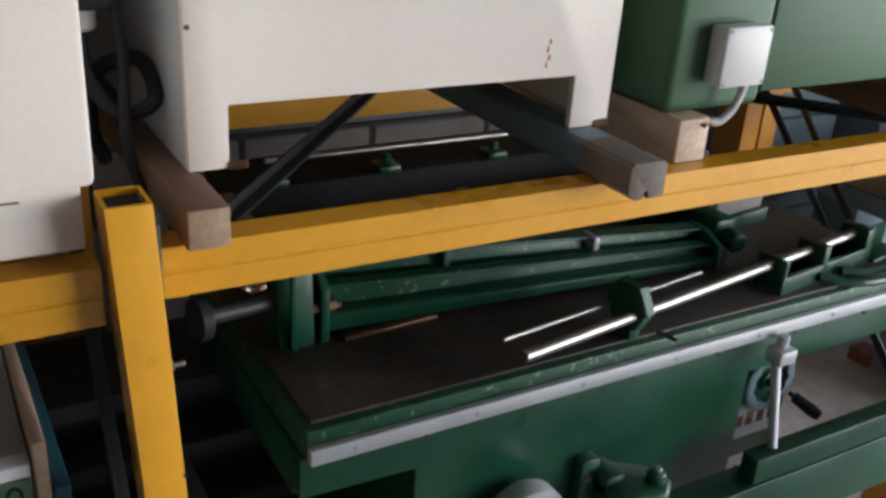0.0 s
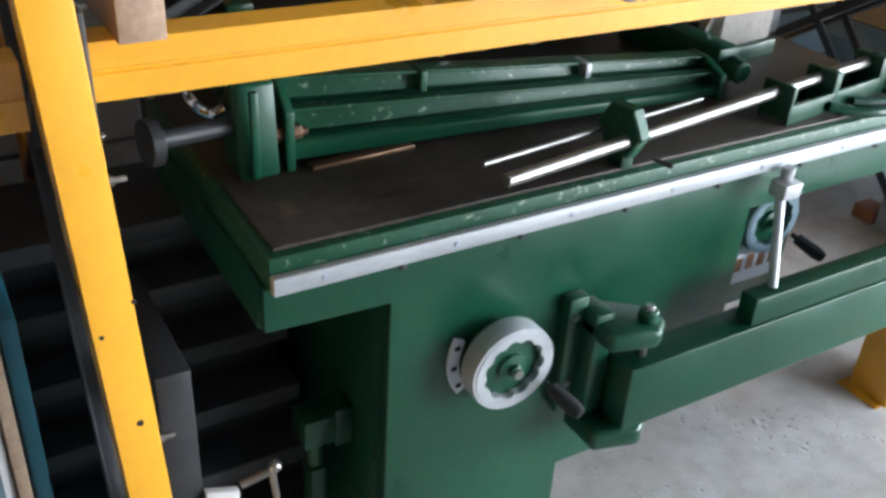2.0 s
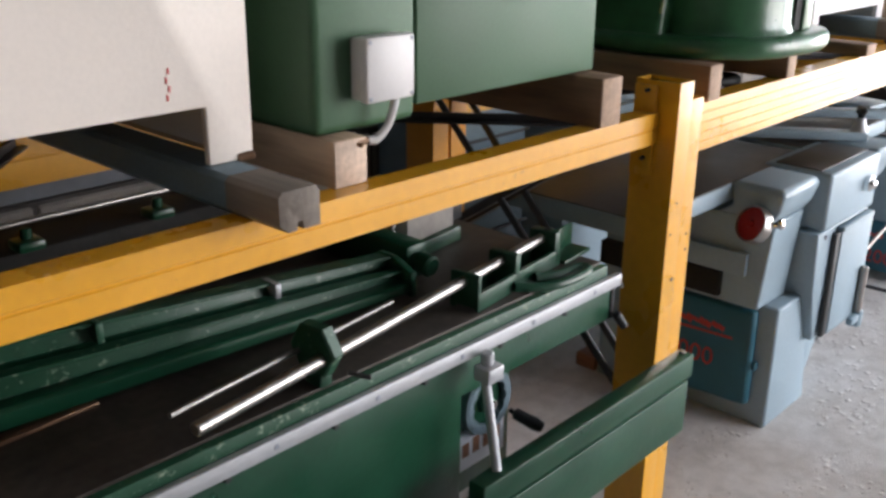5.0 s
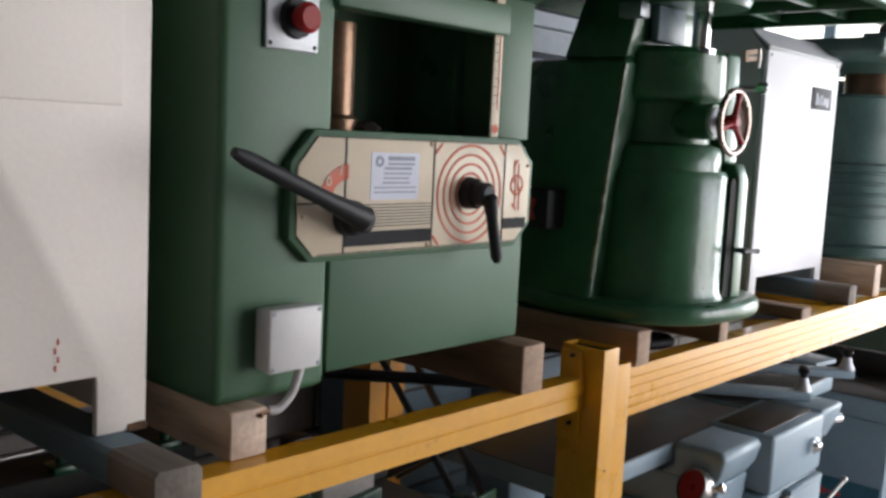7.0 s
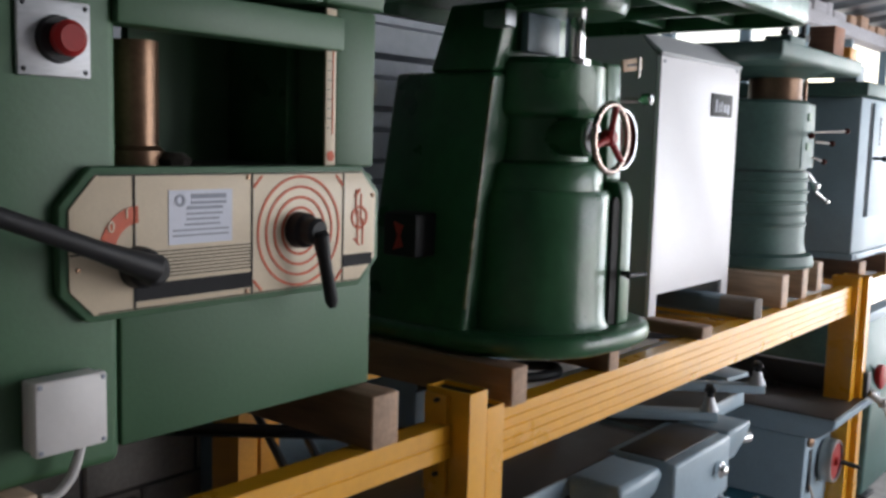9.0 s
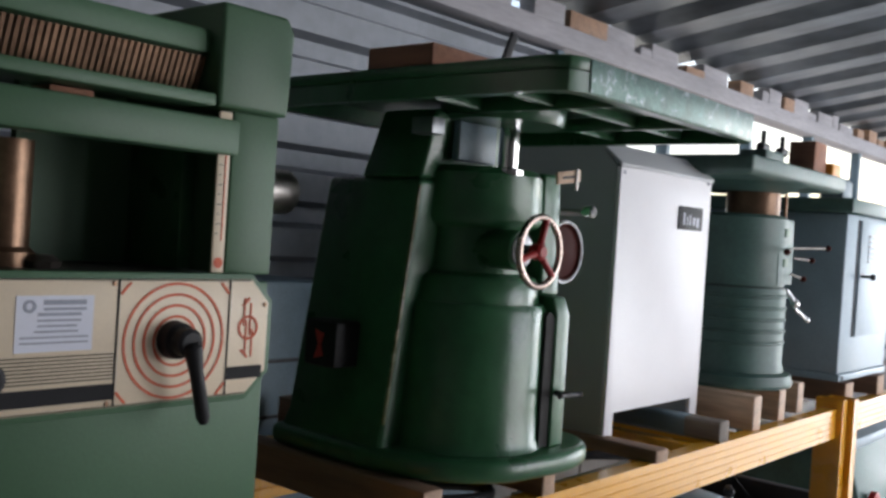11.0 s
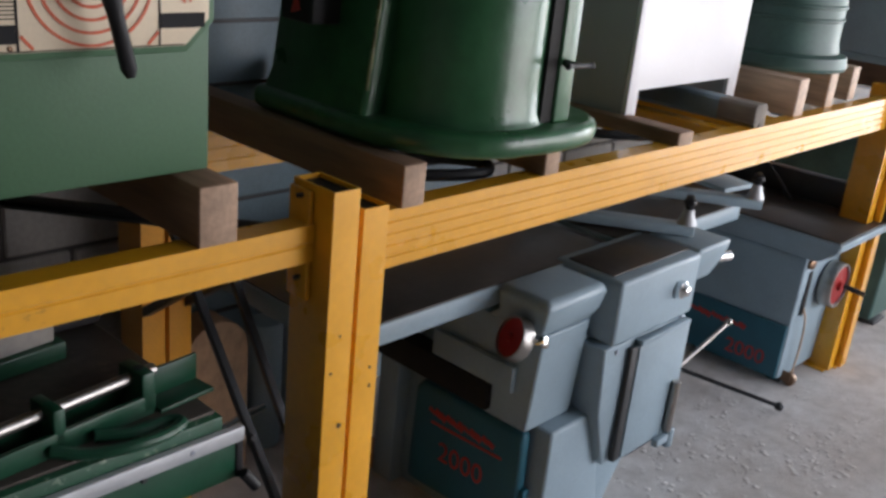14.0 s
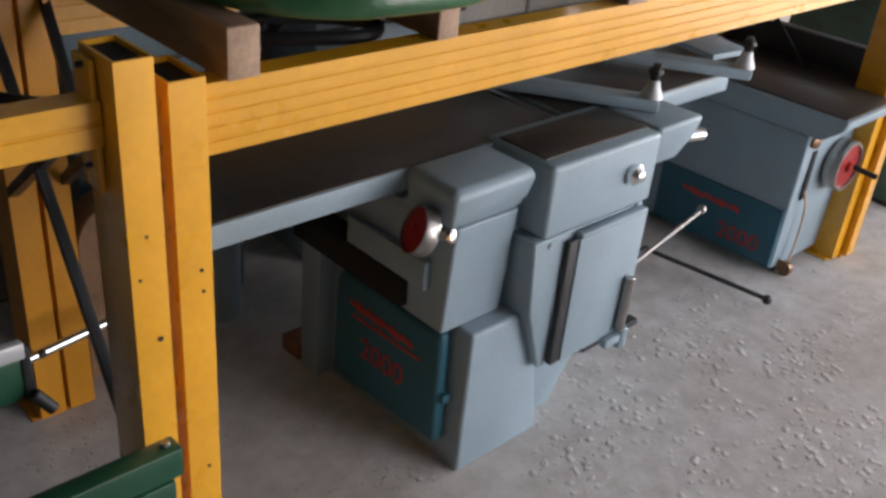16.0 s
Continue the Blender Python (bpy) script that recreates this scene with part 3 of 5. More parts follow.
painted_beam(3.79, 3.86, 1.40, 1.128, 1.196, "blue-grey painted beam under a white cabinet")

# ---------------------------------------------------------------- cream cabinet on the rack
cc = thing("machine_cabinet", (0.85, 1.8, 1.198), "cream painted sheet-metal machine cabinet on two legs with small rust marks", "cabinet")
part("body", prism([(0.512, 1.198), (0.567, 1.198), (0.567, 1.283), (1.122, 1.283), (1.122, 1.198), (1.198, 1.198), (1.204, 2.5), (0.512, 2.5)], "y", 1.498, 1.512, 0.003), CREAM, cc, "cream front sheet cut away between the legs")
# Left side has its shade painted in grey; the right stays cream.
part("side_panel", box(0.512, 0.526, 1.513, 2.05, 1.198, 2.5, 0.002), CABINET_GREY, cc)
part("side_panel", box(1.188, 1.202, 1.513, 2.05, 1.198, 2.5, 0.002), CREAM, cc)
part("back_panel", box(0.527, 1.187, 2.03, 2.05, 1.30, 2.5, 0), CREAM, cc)
part("bottom_panel", box(0.527, 1.187, 1.513, 2.03, 1.284, 1.296, 0), CREAM, cc)
part("door", box(0.60, 1.155, 1.492, 1.497, 1.655, 2.4, 0.002), CREAM, cc)
for x in (0.565, 1.17):
    part("corner_bolt", rod((x, 1.50, 1.202), (x + 0.025, 1.493, 1.204), 0.006, 10), BROWN_STEEL, cc)
part("screw", turned((0.518, 1.499, 1.385), (0.518, 1.49, 1.385), [(0.004, 0), (0.003, 0.003)], 10), BROWN_STEEL, cc, "rusty screw")
for k in range(4):
    part("rust_mark", box(1.062 + 0.004 * (k % 2), 1.0645 + 0.004 * (k % 2), 1.4968, 1.4979, 1.30 + 0.012 * k, 1.308 + 0.012 * k, 0), RED_INK, cc, "thin reddish scratch")

# cream machine to the west with its cable
cw = thing("cream_machine", (-0.1, 1.75, 1.15), "cream painted machine cabinet with a stained lower edge on the rack", "machine")
part("body", box(-0.75, 0.38, 1.40, 2.1, 1.232, 2.5, 0.008), CREAM, cw)
part("plinth", box(-0.74, 0.366, 1.415, 2.1, 1.15, 1.231, 0.005), CREAM, cw, "stained cream plinth")
part("scratch", box(0.16, 0.30, 1.4135, 1.4145, 1.218, 1.2205, 0), BROWN_STEEL, cw, "rust-brown scratch")
mot = thing("motor_cable_box", (0.43, 1.62, 1.36), "black rounded motor terminal box with a looping black cable", "motor")
part("housing", prism([(0.375, 1.39), (0.455, 1.39), (0.458, 1.47), (0.44, 1.515), (0.40, 1.52), (0.375, 1.50)], "y", 1.58, 1.70, 0.012, 3), BLACK, mot)
part("cable_gland", rod((0.415, 1.63, 1.36), (0.415, 1.63, 1.392), 0.024, 18), BOX_GREY, mot, "pale plastic cable gland")
part("cable", hose([(0.415, 1.63, 1.36), (0.42, 1.62, 1.30), (0.455, 1.60, 1.255), (0.50, 1.60, 1.27), (0.495, 1.66, 1.31), (0.45, 1.72, 1.28), (0.44, 1.74, 1.20), (0.46, 1.76, 1.135)], 0.011), BLACK, mot)
part("cable", hose([(0.452, 1.60, 1.43), (0.46, 1.59, 1.33), (0.455, 1.58, 1.22), (0.47, 1.57, 1.14)], 0.008), BLACK, mot)

# ---------------------------------------------------------------- green planing machine with control panel
pm = thing("thickness_planer", (1.65, 1.8, 1.214), "green thickness planing machine with an ivory control panel", "planer")
part("column", box(1.288, 1.508, 1.464, 2.1, 1.215, 2.02, 0.016, 3), SAGE, pm)
part("lower_body", box(1.509, 2.024, 1.466, 2.1, 1.236, 1.622, 0.005), SAGE, pm)
part("column", box(1.93, 2.026, 1.466, 2.1, 1.634, 1.905, 0.005), SAGE, pm)
part("cap", prism([(1.885, 1.905), (2.03, 1.905), (2.036, 2.05), (2.02, 2.075), (1.885, 2.075)], "y", 1.448, 2.1, 0.008, 3), SAGE, pm)
part("front_rail", box(1.50, 1.935, 1.452, 1.50, 1.83, 1.888, 0.006), SAGE, pm)
part("top_beam", box(1.40, 1.884, 1.475, 1.54, 1.99, 2.03, 0.006), SAGE, pm)
part("hood", box(1.40, 1.884, 1.56, 2.1, 1.955, 2.03, 0.006), SAGE, pm)
part("ledge", box(1.40, 1.884, 1.452, 1.54, 1.905, 1.925, 0.004), SAGE, pm)
for k in range(34):
    x = 1.515 + 0.0108 * k
    part("anti_kickback_finger", prism([(1.478, 1.985), (1.49, 1.985), (1.515, 1.93), (1.50, 1.928)], "x", x, x + 0.006, 0), BROWN_STEEL, pm)
part("planing_bed", box(1.50, 1.93, 1.448, 2.05, 1.623, 1.634, 0.003), IRON, pm, "dark cast-iron bed")
part("back_panel", box(1.69, 1.929, 1.72, 1.74, 1.636, 1.95, 0), SAGE, pm)
part("back_panel", box(1.509, 1.689, 1.98, 2.0, 1.636, 1.95, 0), SAGE, pm)
part("side_gib", box(1.90, 1.929, 1.56, 1.98, 1.636, 1.86, 0.003), DEEP, pm)
part("lifting_screw", turned((1.622, 1.60, 1.634), (1.622, 1.60, 1.83), [(0.046, 0), (0.046, 0.022), (0.037, 0.03), (0.037, 0.19)], 24), BROWN_STEEL, pm, "brown oxidised steel column")
part("screw_nut", turned((1.665, 1.56, 1.634), (1.665, 1.56, 1.66), [(0.025, 0), (0.03, 0.01), (0.016, 0.02)], 8), IRON, pm)
part("red_block", box(1.63, 1.70, 1.50, 1.56, 1.889, 1.903, 0.003), RED_WOOD, pm)
sc = part("scale", box(1.899, 1.923, 1.4605, 1.4655, 1.628, 1.90, 0.001), PANEL, pm, "ivory measuring scale with red marks")
for k in range(11):
    part("scale_mark", box(1.902, 1.907 + 0.004 * (k % 2), 1.4595, 1.4604, 1.70 + 0.016 * k, 1.7012 + 0.016 * k, 0), BLACK_INK, sc)
part("scale_line", box(1.9135, 1.9155, 1.4594, 1.4604, 1.69, 1.885, 0), ORANGE_INK, sc)
part("scale_emblem", turned((1.911, 1.4604, 1.653), (1.911, 1.4594, 1.653), [(0.009, 0), (0.009, 0.0009)], 20), ORANGE_INK, sc)
part("pointer", prism([(1.905, 1.845), (1.918, 1.85), (1.905, 1.855)], "y", 1.459, 1.4604, 0), RED, sc)
part("roller_housing", turned((2.027, 1.74, 1.79), (2.12, 1.74, 1.79), [(0.085, 0), (0.085, 0.15), (0.05, 0.165), (0.05, 0.18)], 32), SAGE, pm)
part("roller_cap", turned((2.20, 1.74, 1.79), (2.3, 1.74, 1.79), [(0.047, 0), (0.047, 0.075), (0.041, 0.084)], 32), STEEL, pm, "bright steel end cap")

# control panel: eight-cornered plate with framed fields, rings and two levers
oct_ = [(1.42, 1.58), (1.46, 1.626), (1.972, 1.627), (2.008, 1.588), (2.008, 1.474), (1.968, 1.436), (1.455, 1.436), (1.42, 1.472)]
back = [(1.408, 1.585), (1.455, 1.637), (1.975, 1.637), (2.02, 1.592), (2.02, 1.470), (1.973, 1.426), (1.45, 1.426), (1.408, 1.466)]
hous = part("panel_housing", prism(back, "y", 1.447, 1.4655, 0.003), SAGE, pm)
cp = part("control_panel", prism(oct_, "y", 1.4435, 1.4468, 0.001), PANEL, pm, "ivory control panel with orange rings and black bars")
Y0, Y1 = 1.4424, 1.4434


def ink(name, x0, x1, z0, z1, mat, y0=Y0, y1=Y1, parent=None):
    return part(name, box(x0, x1, y0, y1, z0, z1, 0), mat, parent or cp)


ink("divider", 1.5155, 1.5185, 1.437, 1.626, BLACK_INK)
ink("divider", 1.7245, 1.7275, 1.437, 1.626, BLACK_INK)
ink("divider", 1.9255, 1.928, 1.437, 1.626, BLACK_INK)
for zz in (1.4372, 1.6245):
    ink("border", 1.462, 1.967, zz, zz + 0.0016, BLACK_INK)
ink("black_bar", 1.519, 1.724, 1.448, 1.472, BLACK_INK)
ink("black_bar", 1.929, 2.0, 1.462, 1.483, BLACK_INK)
ink("black_line", 1.4205, 1.515, 1.519, 1.5215, BLACK_INK)
for k in range(8):
    ink("stripe", 1.519, 1.724, 1.479 + 0.0052 * k, 1.4806 + 0.0052 * k, BLACK_INK)


def flat_ring(cx, cz, r0, r1, a0=0, a1=360, clip=None, n=64):
    bm = bmesh.new()
    m = max(4, int(n * (a1 - a0) / 360))
    inner, outer = [], []
    for k in range(m + 1):
        a = radians(a0 + (a1 - a0) * k / m)
        inner.append((cx + r0 * math.cos(a), cz + r0 * math.sin(a)))
        outer.append((cx + r1 * math.cos(a), cz + r1 * math.sin(a)))
    for k in range(m):
        q = [inner[k], inner[k + 1], outer[k + 1], outer[k]]
        if clip and any(not (clip[0] < p[0] < clip[1] and clip[2] < p[1] < clip[3]) for p in q):
            continue
        bm.faces.new([bm.verts.new((p[0], Y0, p[1])) for p in q])
    bmesh.ops.remove_doubles(bm, verts=bm.verts, dist=1e-5)
    g = bmesh.ops.extrude_face_region(bm, geom=list(bm.faces))
    bmesh.ops.translate(bm, verts=[v for v in g["geom"] if isinstance(v, bmesh.types.BMVert)], vec=(0, Y1 - Y0, 0))
    return bm


for rr in (0.036, 0.053, 0.070, 0.087):
    part("ring", flat_ring(1.827, 1.531, rr, rr + 0.0042), ORANGE_INK, cp)
for a in (0, 90, 180, 270):
    lo, hi = (37, 48) if a in (0, 180) else (42, 53)
    part("corner_arc", flat_ring(1.827, 1.531, 0.1195, 0.1237, a + lo, a + hi), ORANGE_INK, cp)
part("arc", flat_ring(1.525, 1.521, 0.038, 0.062, 92, 168), ORANGE_INK, cp, "orange switch arc")
sheet_text("1", 0.022, (1.505, 1.4418, 1.566), FACE_Y, PANEL, cp)
sheet_text("0", 0.022, (1.481, 1.4418, 1.548), FACE_Y, PANEL, cp)
part("ring", flat_ring(1.967, 1.547, 0.016, 0.0205), ORANGE_INK, cp)
for dx, z0, z1 in ((-0.009, 1.55, 1.596), (0.009, 1.498, 1.544), (0.004, 1.535, 1.588), (-0.004, 1.506, 1.56)):
    ink("arrow_line", 1.967 + dx - 0.0016, 1.967 + dx + 0.0016, z0, z1, ORANGE_INK)
for s, z in ((1, 1.59), (-1, 1.504)):
    part("arrow_head", prism([(1.952, z - 0.006 * s), (1.967, z + 0.008 * s), (1.969, z + 0.004 * s), (1.958, z - 0.007 * s)], "y", Y0, Y1, 0), ORANGE_INK, cp)
lab = part("paper_label", box(1.573, 1.687, 1.4425, 1.4434, 1.524, 1.603, 0), PAPER, cp, "white paper label with grey print")
for k, (a, c, h) in enumerate([(1.612, 1.675, 0.007), (1.612, 1.675, 0.004), (1.604, 1.668, 0.0045), (1.604, 1.668, 0.003), (1.604, 1.662, 0.003), (1.60, 1.664, 0.003), (1.58, 1.68, 0.0025), (1.58, 1.68, 0.0025)]):
    z = 1.590 - 0.0078 * k
    ink("print_line", a, c, z, z + h, GREY_INK, 1.4416, 1.4424, lab)
part("print_mark", flat_ring(1.592, 1.588, 0.005, 0.009), GREY_INK, lab).location.y -= 0.0009
for x, z in ((1.718, 1.62), (1.432, 1.50), (2.0, 1.585), (1.716, 1.4425)):
    part("screw", turned((x, 1.4434, z), (x, 1.44, z), [(0.004, 0), (0.003, 0.0025)], 10), BROWN_STEEL, cp)


def lever(parent, hub, tip, r0, r1, out):
    h, t = Vector(hub), Vector(tip)
    o = Vector((0, -out, 0))
    b = join(turned(h, h + Vector((0, -0.05, 0)), [(0.030, 0), (0.028, 0.02), (0.022, 0.025), (0.022, 0.045), (0.016, 0.05)], 24), turned(h + o, t + o, [(r0 * 0.7, 0), (r0, 0.006), ((r0 + r1) * 0.42, (t - h).length * 0.35), (r1, (t - h).length * 0.92), (r1 * 0.6, (t - h).length)], 16))
    return part("lever", b, BLACK, parent, "black plastic lever")


lever(pm, (1.522, 1.443, 1.497), (1.245, 1.41, 1.60), 0.020, 0.012, 0.045)
lever(pm, (1.824, 1.443, 1.533), (1.852, 1.44, 1.408), 0.015, 0.011, 0.05)
es = part("emergency_stop", box(1.362, 1.463, 1.456, 1.4635, 1.752, 1.85, 0.003), ALU, pm, "brushed metal plate")
part("stop_button", turned((1.416, 1.456, 1.80), (1.416, 1.41, 1.80), [(0.016, 0), (0.016, 0.016), (0.021, 0.018), (0.023, 0.032), (0.017, 0.038)], 28), RED, es, "red mushroom stop button")
part("button_collar", turned((1.416, 1.456, 1.80), (1.416, 1.43, 1.80), [(0.031, 0), (0.029, 0.01)], 24), BLACK, es)
for x in (1.37, 1.455):
    for z in (1.76, 1.842):
        part("screw", turned((x, 1.456, z), (x, 1.44, z), [(0.0035, 0), (0.0025, 0.002)], 10), BLACK, es)
jb = part("junction_box", join(box(1.360, 1.458, 1.441, 1.464, 1.266, 1.362, 0.005), box(1.357, 1.460, 1.421, 1.4405, 1.264, 1.364, 0.005)), BOX_GREY, pm, "light grey plastic junction box")
for x in (1.364, 1.453):
    for z in (1.271, 1.357):
        part("screw", turned((x, 1.421, z), (x, 1.413, z), [(0.0035, 0), (0.003, 0.0015)], 10), GREY_INK, jb)
part("cable", hose([(1.425, 1.43, 1.268), (1.418, 1.43, 1.245), (1.408, 1.432, 1.222), (1.388, 1.434, 1.205), (1.372, 1.438, 1.204)], 0.007), BOX_GREY, pm, "grey cable stub")
part("cable_lug", join(rod((1.345, 1.44, 1.203), (1.375, 1.438, 1.204), 0.006, 8), rod((1.352, 1.43, 1.2), (1.36, 1.452, 1.206), 0.004, 8)), BROWN_STEEL, pm)

# ---------------------------------------------------------------- deep green spindle moulder
sm = thing("spindle_moulder", (2.7, 1.65, 1.212), "glossy dark green cast spindle moulder with red-spoked handwheel", "moulder")
base_pts = [(2.41, 1.90), (2.40, 1.60)] + [(2.66 - 0.25 * math.cos(radians(a)), 1.56 - 0.255 * math.sin(radians(a))) for a in range(12, 80, 9)] + [(2.72 + 0.04 * k, 1.298 + 0.002 * k) for k in range(3)] + [(2.80 + 0.16 * math.sin(radians(a)), 1.46 - 0.155 * math.cos(radians(a))) for a in range(10, 95, 12)] + [(2.96, 1.9)]
part("base", prism(base_pts, "z", 1.212, 1.262, 0.020, 4), DEEP, sm)


def loft(rows, b=0.0):
    """Stacked outlines of equal length: rows of (z, [(x, y) ...])."""
    bm = bmesh.new()
    rings_ = [[bm.verts.new((x, y, z)) for x, y in pts] for z, pts in rows]
    for a, c in zip(rings_, rings_[1:]):
        for k in range(len(a)):
            bm.faces.new((a[k], a[(k + 1) % len(a)], c[(k + 1) % len(a)], c[k]))
    bm.faces.new(rings_[0]), bm.faces.new(rings_[-1])
    bmesh.ops.recalc_face_normals(bm, faces=bm.faces)
    return bevel(bm, b, 3)


def quad(x0, x1, y0, y1):
    return [(x0, y0), (x1, y0), (x1, y1), (x0, y1)]


part("rear_column", loft([(1.25, quad(2.42, 2.92, 1.555, 1.88)), (1.30, quad(2.435, 2.905, 1.56, 1.87)), (1.84, quad(2.455, 2.90, 1.515, 1.80))], 0.014), DEEP, sm)
# Added bead: paints the bright highlight along the scuffed column edge.
part("worn_edge_glint", rod((2.4385, 1.5635, 1.31), (2.4575, 1.5185, 1.825), 0.0045, 10), RUBBED_GLINT, sm, "rubbed casting edge with its highlight painted in")
part("table_neck", loft([(1.84, quad(2.46, 2.80, 1.52, 1.70)), (1.99, quad(2.48, 2.78, 1.50, 1.66))], 0.008), DEEP, sm)
part("barrel", turned((2.662, 1.53, 1.25), (2.662, 1.53, 2), [(0.20, 0), (0.188, 0.012), (0.180, 0.035), (0.178, 0.10), (0.178, 0.315), (0.17, 0.33)], 56), DEEP, sm)
part("upper_barrel", turned((2.658, 1.53, 1.58), (2.658, 1.53, 2), [(0.160, 0), (0.158, 0.045), (0.150, 0.058), (0.128, 0.066), (0.128, 0.160), (0.150, 0.172), (0.157, 0.185), (0.153, 0.28), (0.14, 0.295)], 56), DEEP, sm)
part("slide_guide", loft([(1.262, quad(2.752, 2.805, 1.345, 1.42)), (1.56, quad(2.752, 2.805, 1.347, 1.42)), (1.60, quad(2.752, 2.80, 1.36, 1.42))], 0.006), DEEP, sm)
part("slide_guide", loft([(1.60, quad(2.74, 2.81, 1.385, 1.46)), (1.875, quad(2.735, 2.805, 1.395, 1.46))], 0.008), DEEP, sm)
# No real opening: the slot's shade is a solid dark strip.
part("slot", prism([(2.718, 1.265), (2.7505, 1.265), (2.7505, 1.545), (2.742, 1.562), (2.728, 1.566), (2.718, 1.555)], "y", 1.352, 1.40, 0), OILY_AND_SHADE, sm, "dark strip painted as the shade in a vertical slot")
part("slot_clamp", join(rod((2.765, 1.35, 1.385), (2.765, 1.31, 1.385), 0.007, 12), rod((2.735, 1.313, 1.386), (2.805, 1.308, 1.384), 0.005, 12), ball((2.735, 1.313, 1.386), 0.008), ball((2.806, 1.308, 1.384), 0.007)), BLACK_STEEL, sm, "small steel tommy bar")
part("bearing_tube", rod((2.605, 1.53, 1.70), (2.605, 1.352, 1.70), 0.043, 32, 0.004), DEEP, sm)
WX, WZ = 2.605, 1.70
hw = part("handwheel", ring((WX, 1.305, WZ), (WX, 1.28, WZ), 0.073, 0.0075, 48, 12), RIM, sm, "chromed handwheel with red spokes")
for a in (75, 195, 315):
    e = Vector((math.cos(radians(a)), 0, math.sin(radians(a))))
    part("spoke", turned(Vector((WX, 1.307, WZ)), Vector((WX, 1.305, WZ)) + e * 0.072, [(0.011, 0), (0.007, 0.03), (0.008, 0.071)], 12), RED, hw, "dark red spoke")
part("wheel_hub", turned((WX, 1.32, WZ), (WX, 1.29, WZ), [(0.018, 0), (0.018, 0.02), (0.012, 0.026)], 20), RED, hw)
part("shaft_collar", turned((WX, 1.352, WZ), (WX, 1.34, WZ), [(0.035, 0), (0.035, 0.005), (0.028, 0.008)], 28), ALU, sm, "pale shaft collar")
part("wheel_shaft", rod((WX, 1.346, WZ), (WX, 1.31, WZ), 0.013, 18), BLACK_STEEL, sm)
part("rear_handwheel", turned((2.91, 1.45, 1.70), (2.91, 1.40, 1.70), [(0.07, 0), (0.072, 0.004), (0.072, 0.010), (0.066, 0.012), (0.062, 0.006), (0.02, 0.010)], 40), MAROON, sm, "dark maroon handwheel")
part("rear_wheel_rim", ring((2.91, 1.442, 1.70), (2.91, 1.40, 1.70), 0.073, 0.005, 44, 10), CHROME, sm)
part("wheel_rod", rod((2.80, 1.47, 1.79), (2.897, 1.395, 1.797), 0.008, 12), STEEL, sm)
part("wheel_knob", turned((2.895, 1.40, 1.795), (2.895, 1.36, 1.80), [(0.006, 0), (0.006, 0.015), (0.015, 0.02), (0.015, 0.04), (0.008, 0.045)], 18), CHROME, sm)
part("spindle", turned((2.622, 1.415, 1.86), (2.622, 1.415, 2.03), [(0.036, 0), (0.036, 0.012), (0.022, 0.016), (0.022, 0.16)], 28), CHROME, sm, "bright spindle")
part("stop_plate", put(box(-0.045, 0.045, -0.004, 0.004, -0.014, 0.014, 0.002), Matrix.Translation((2.74, 1.335, 1.868)) @ Matrix.Rotation(radians(-8), 4, "Y")), PALE_WOOD, sm, "tan slotted stop plate")
part("plate_slot", put(box(-0.03, 0.03, -0.0052, -0.0041, -0.003, 0.003, 0), Matrix.Translation((2.742, 1.335, 1.868)) @ Matrix.Rotation(radians(-8), 4, "Y")), BLACK, sm)
part("stop_pin", rod((2.765, 1.33, 1.84), (2.765, 1.33, 1.888), 0.005, 12), STEEL, sm)
part("neck_plate", box(2.53, 2.66, 1.478, 1.50, 1.885, 1.97, 0.004), BLUE_STEEL, sm, "scraped grey plate")
part("switch", box(2.372, 2.45, 1.655, 1.755, 1.42, 1.52, 0.008), BLACK, sm, "black rotary switch")
part("switch_mark", prism([(1.692, 1.492), (1.72, 1.50), (1.708, 1.468), (1.72, 1.436), (1.692, 1.444), (1.70, 1.468)], "x", 2.3695, 2.372, 0), RED_INK, sm)
tab = [(2.275, 1.09), (2.288, 1.052), (2.325, 1.038), (3.02, 1.042), (3.06, 1.062), (3.07, 1.10), (3.07, 1.80), (3.04, 1.84), (2.30, 1.84), (2.275, 1.80)]
inn = [(2.30, 1.10), (2.31, 1.075), (2.34, 1.064), (3.01, 1.066), (3.035, 1.08), (3.045, 1.11), (3.045, 1.79), (3.02, 1.815), (2.32, 1.815), (2.30, 1.79)]
part("table", prism(tab, "z", 2.012, 2.036, 0.004), DEEP, sm)
rim = bmesh.new()
lo_o, hi_o = [rim.verts.new((*p, 1.975)) for p in tab], [rim.verts.new((*p, 2.011)) for p in tab]
lo_i, hi_i = [rim.verts.new((*p, 1.975)) for p in inn], [rim.verts.new((*p, 2.011)) for p in inn]
for k in range(len(tab)):
    j = (k + 1) % len(tab)
    rim.faces.new((lo_o[k], lo_o[j], hi_o[j], hi_o[k])), rim.faces.new((lo_i[k], lo_i[j], hi_i[j], hi_i[k])), rim.faces.new((lo_o[k], lo_o[j], lo_i[j], lo_i[k]))
part("table_rim", rim, DEEP, sm)
part("front_edge", box(2.33, 3.01, 1.0345, 1.0375, 1.977, 2.033, 0.001), SCRAPED, sm, "scraped bare metal front edge")
for x in (2.50, 2.82):
    part("table_rib", box(x, x + 0.015, 1.068, 1.50, 1.98, 2.01, 0.002), DEEP, sm)
for y in (1.22, 1.40):
    part("table_rib", box(2.305, 3.04, y, y + 0.015, 1.985, 2.01, 0.002), DEEP, sm)
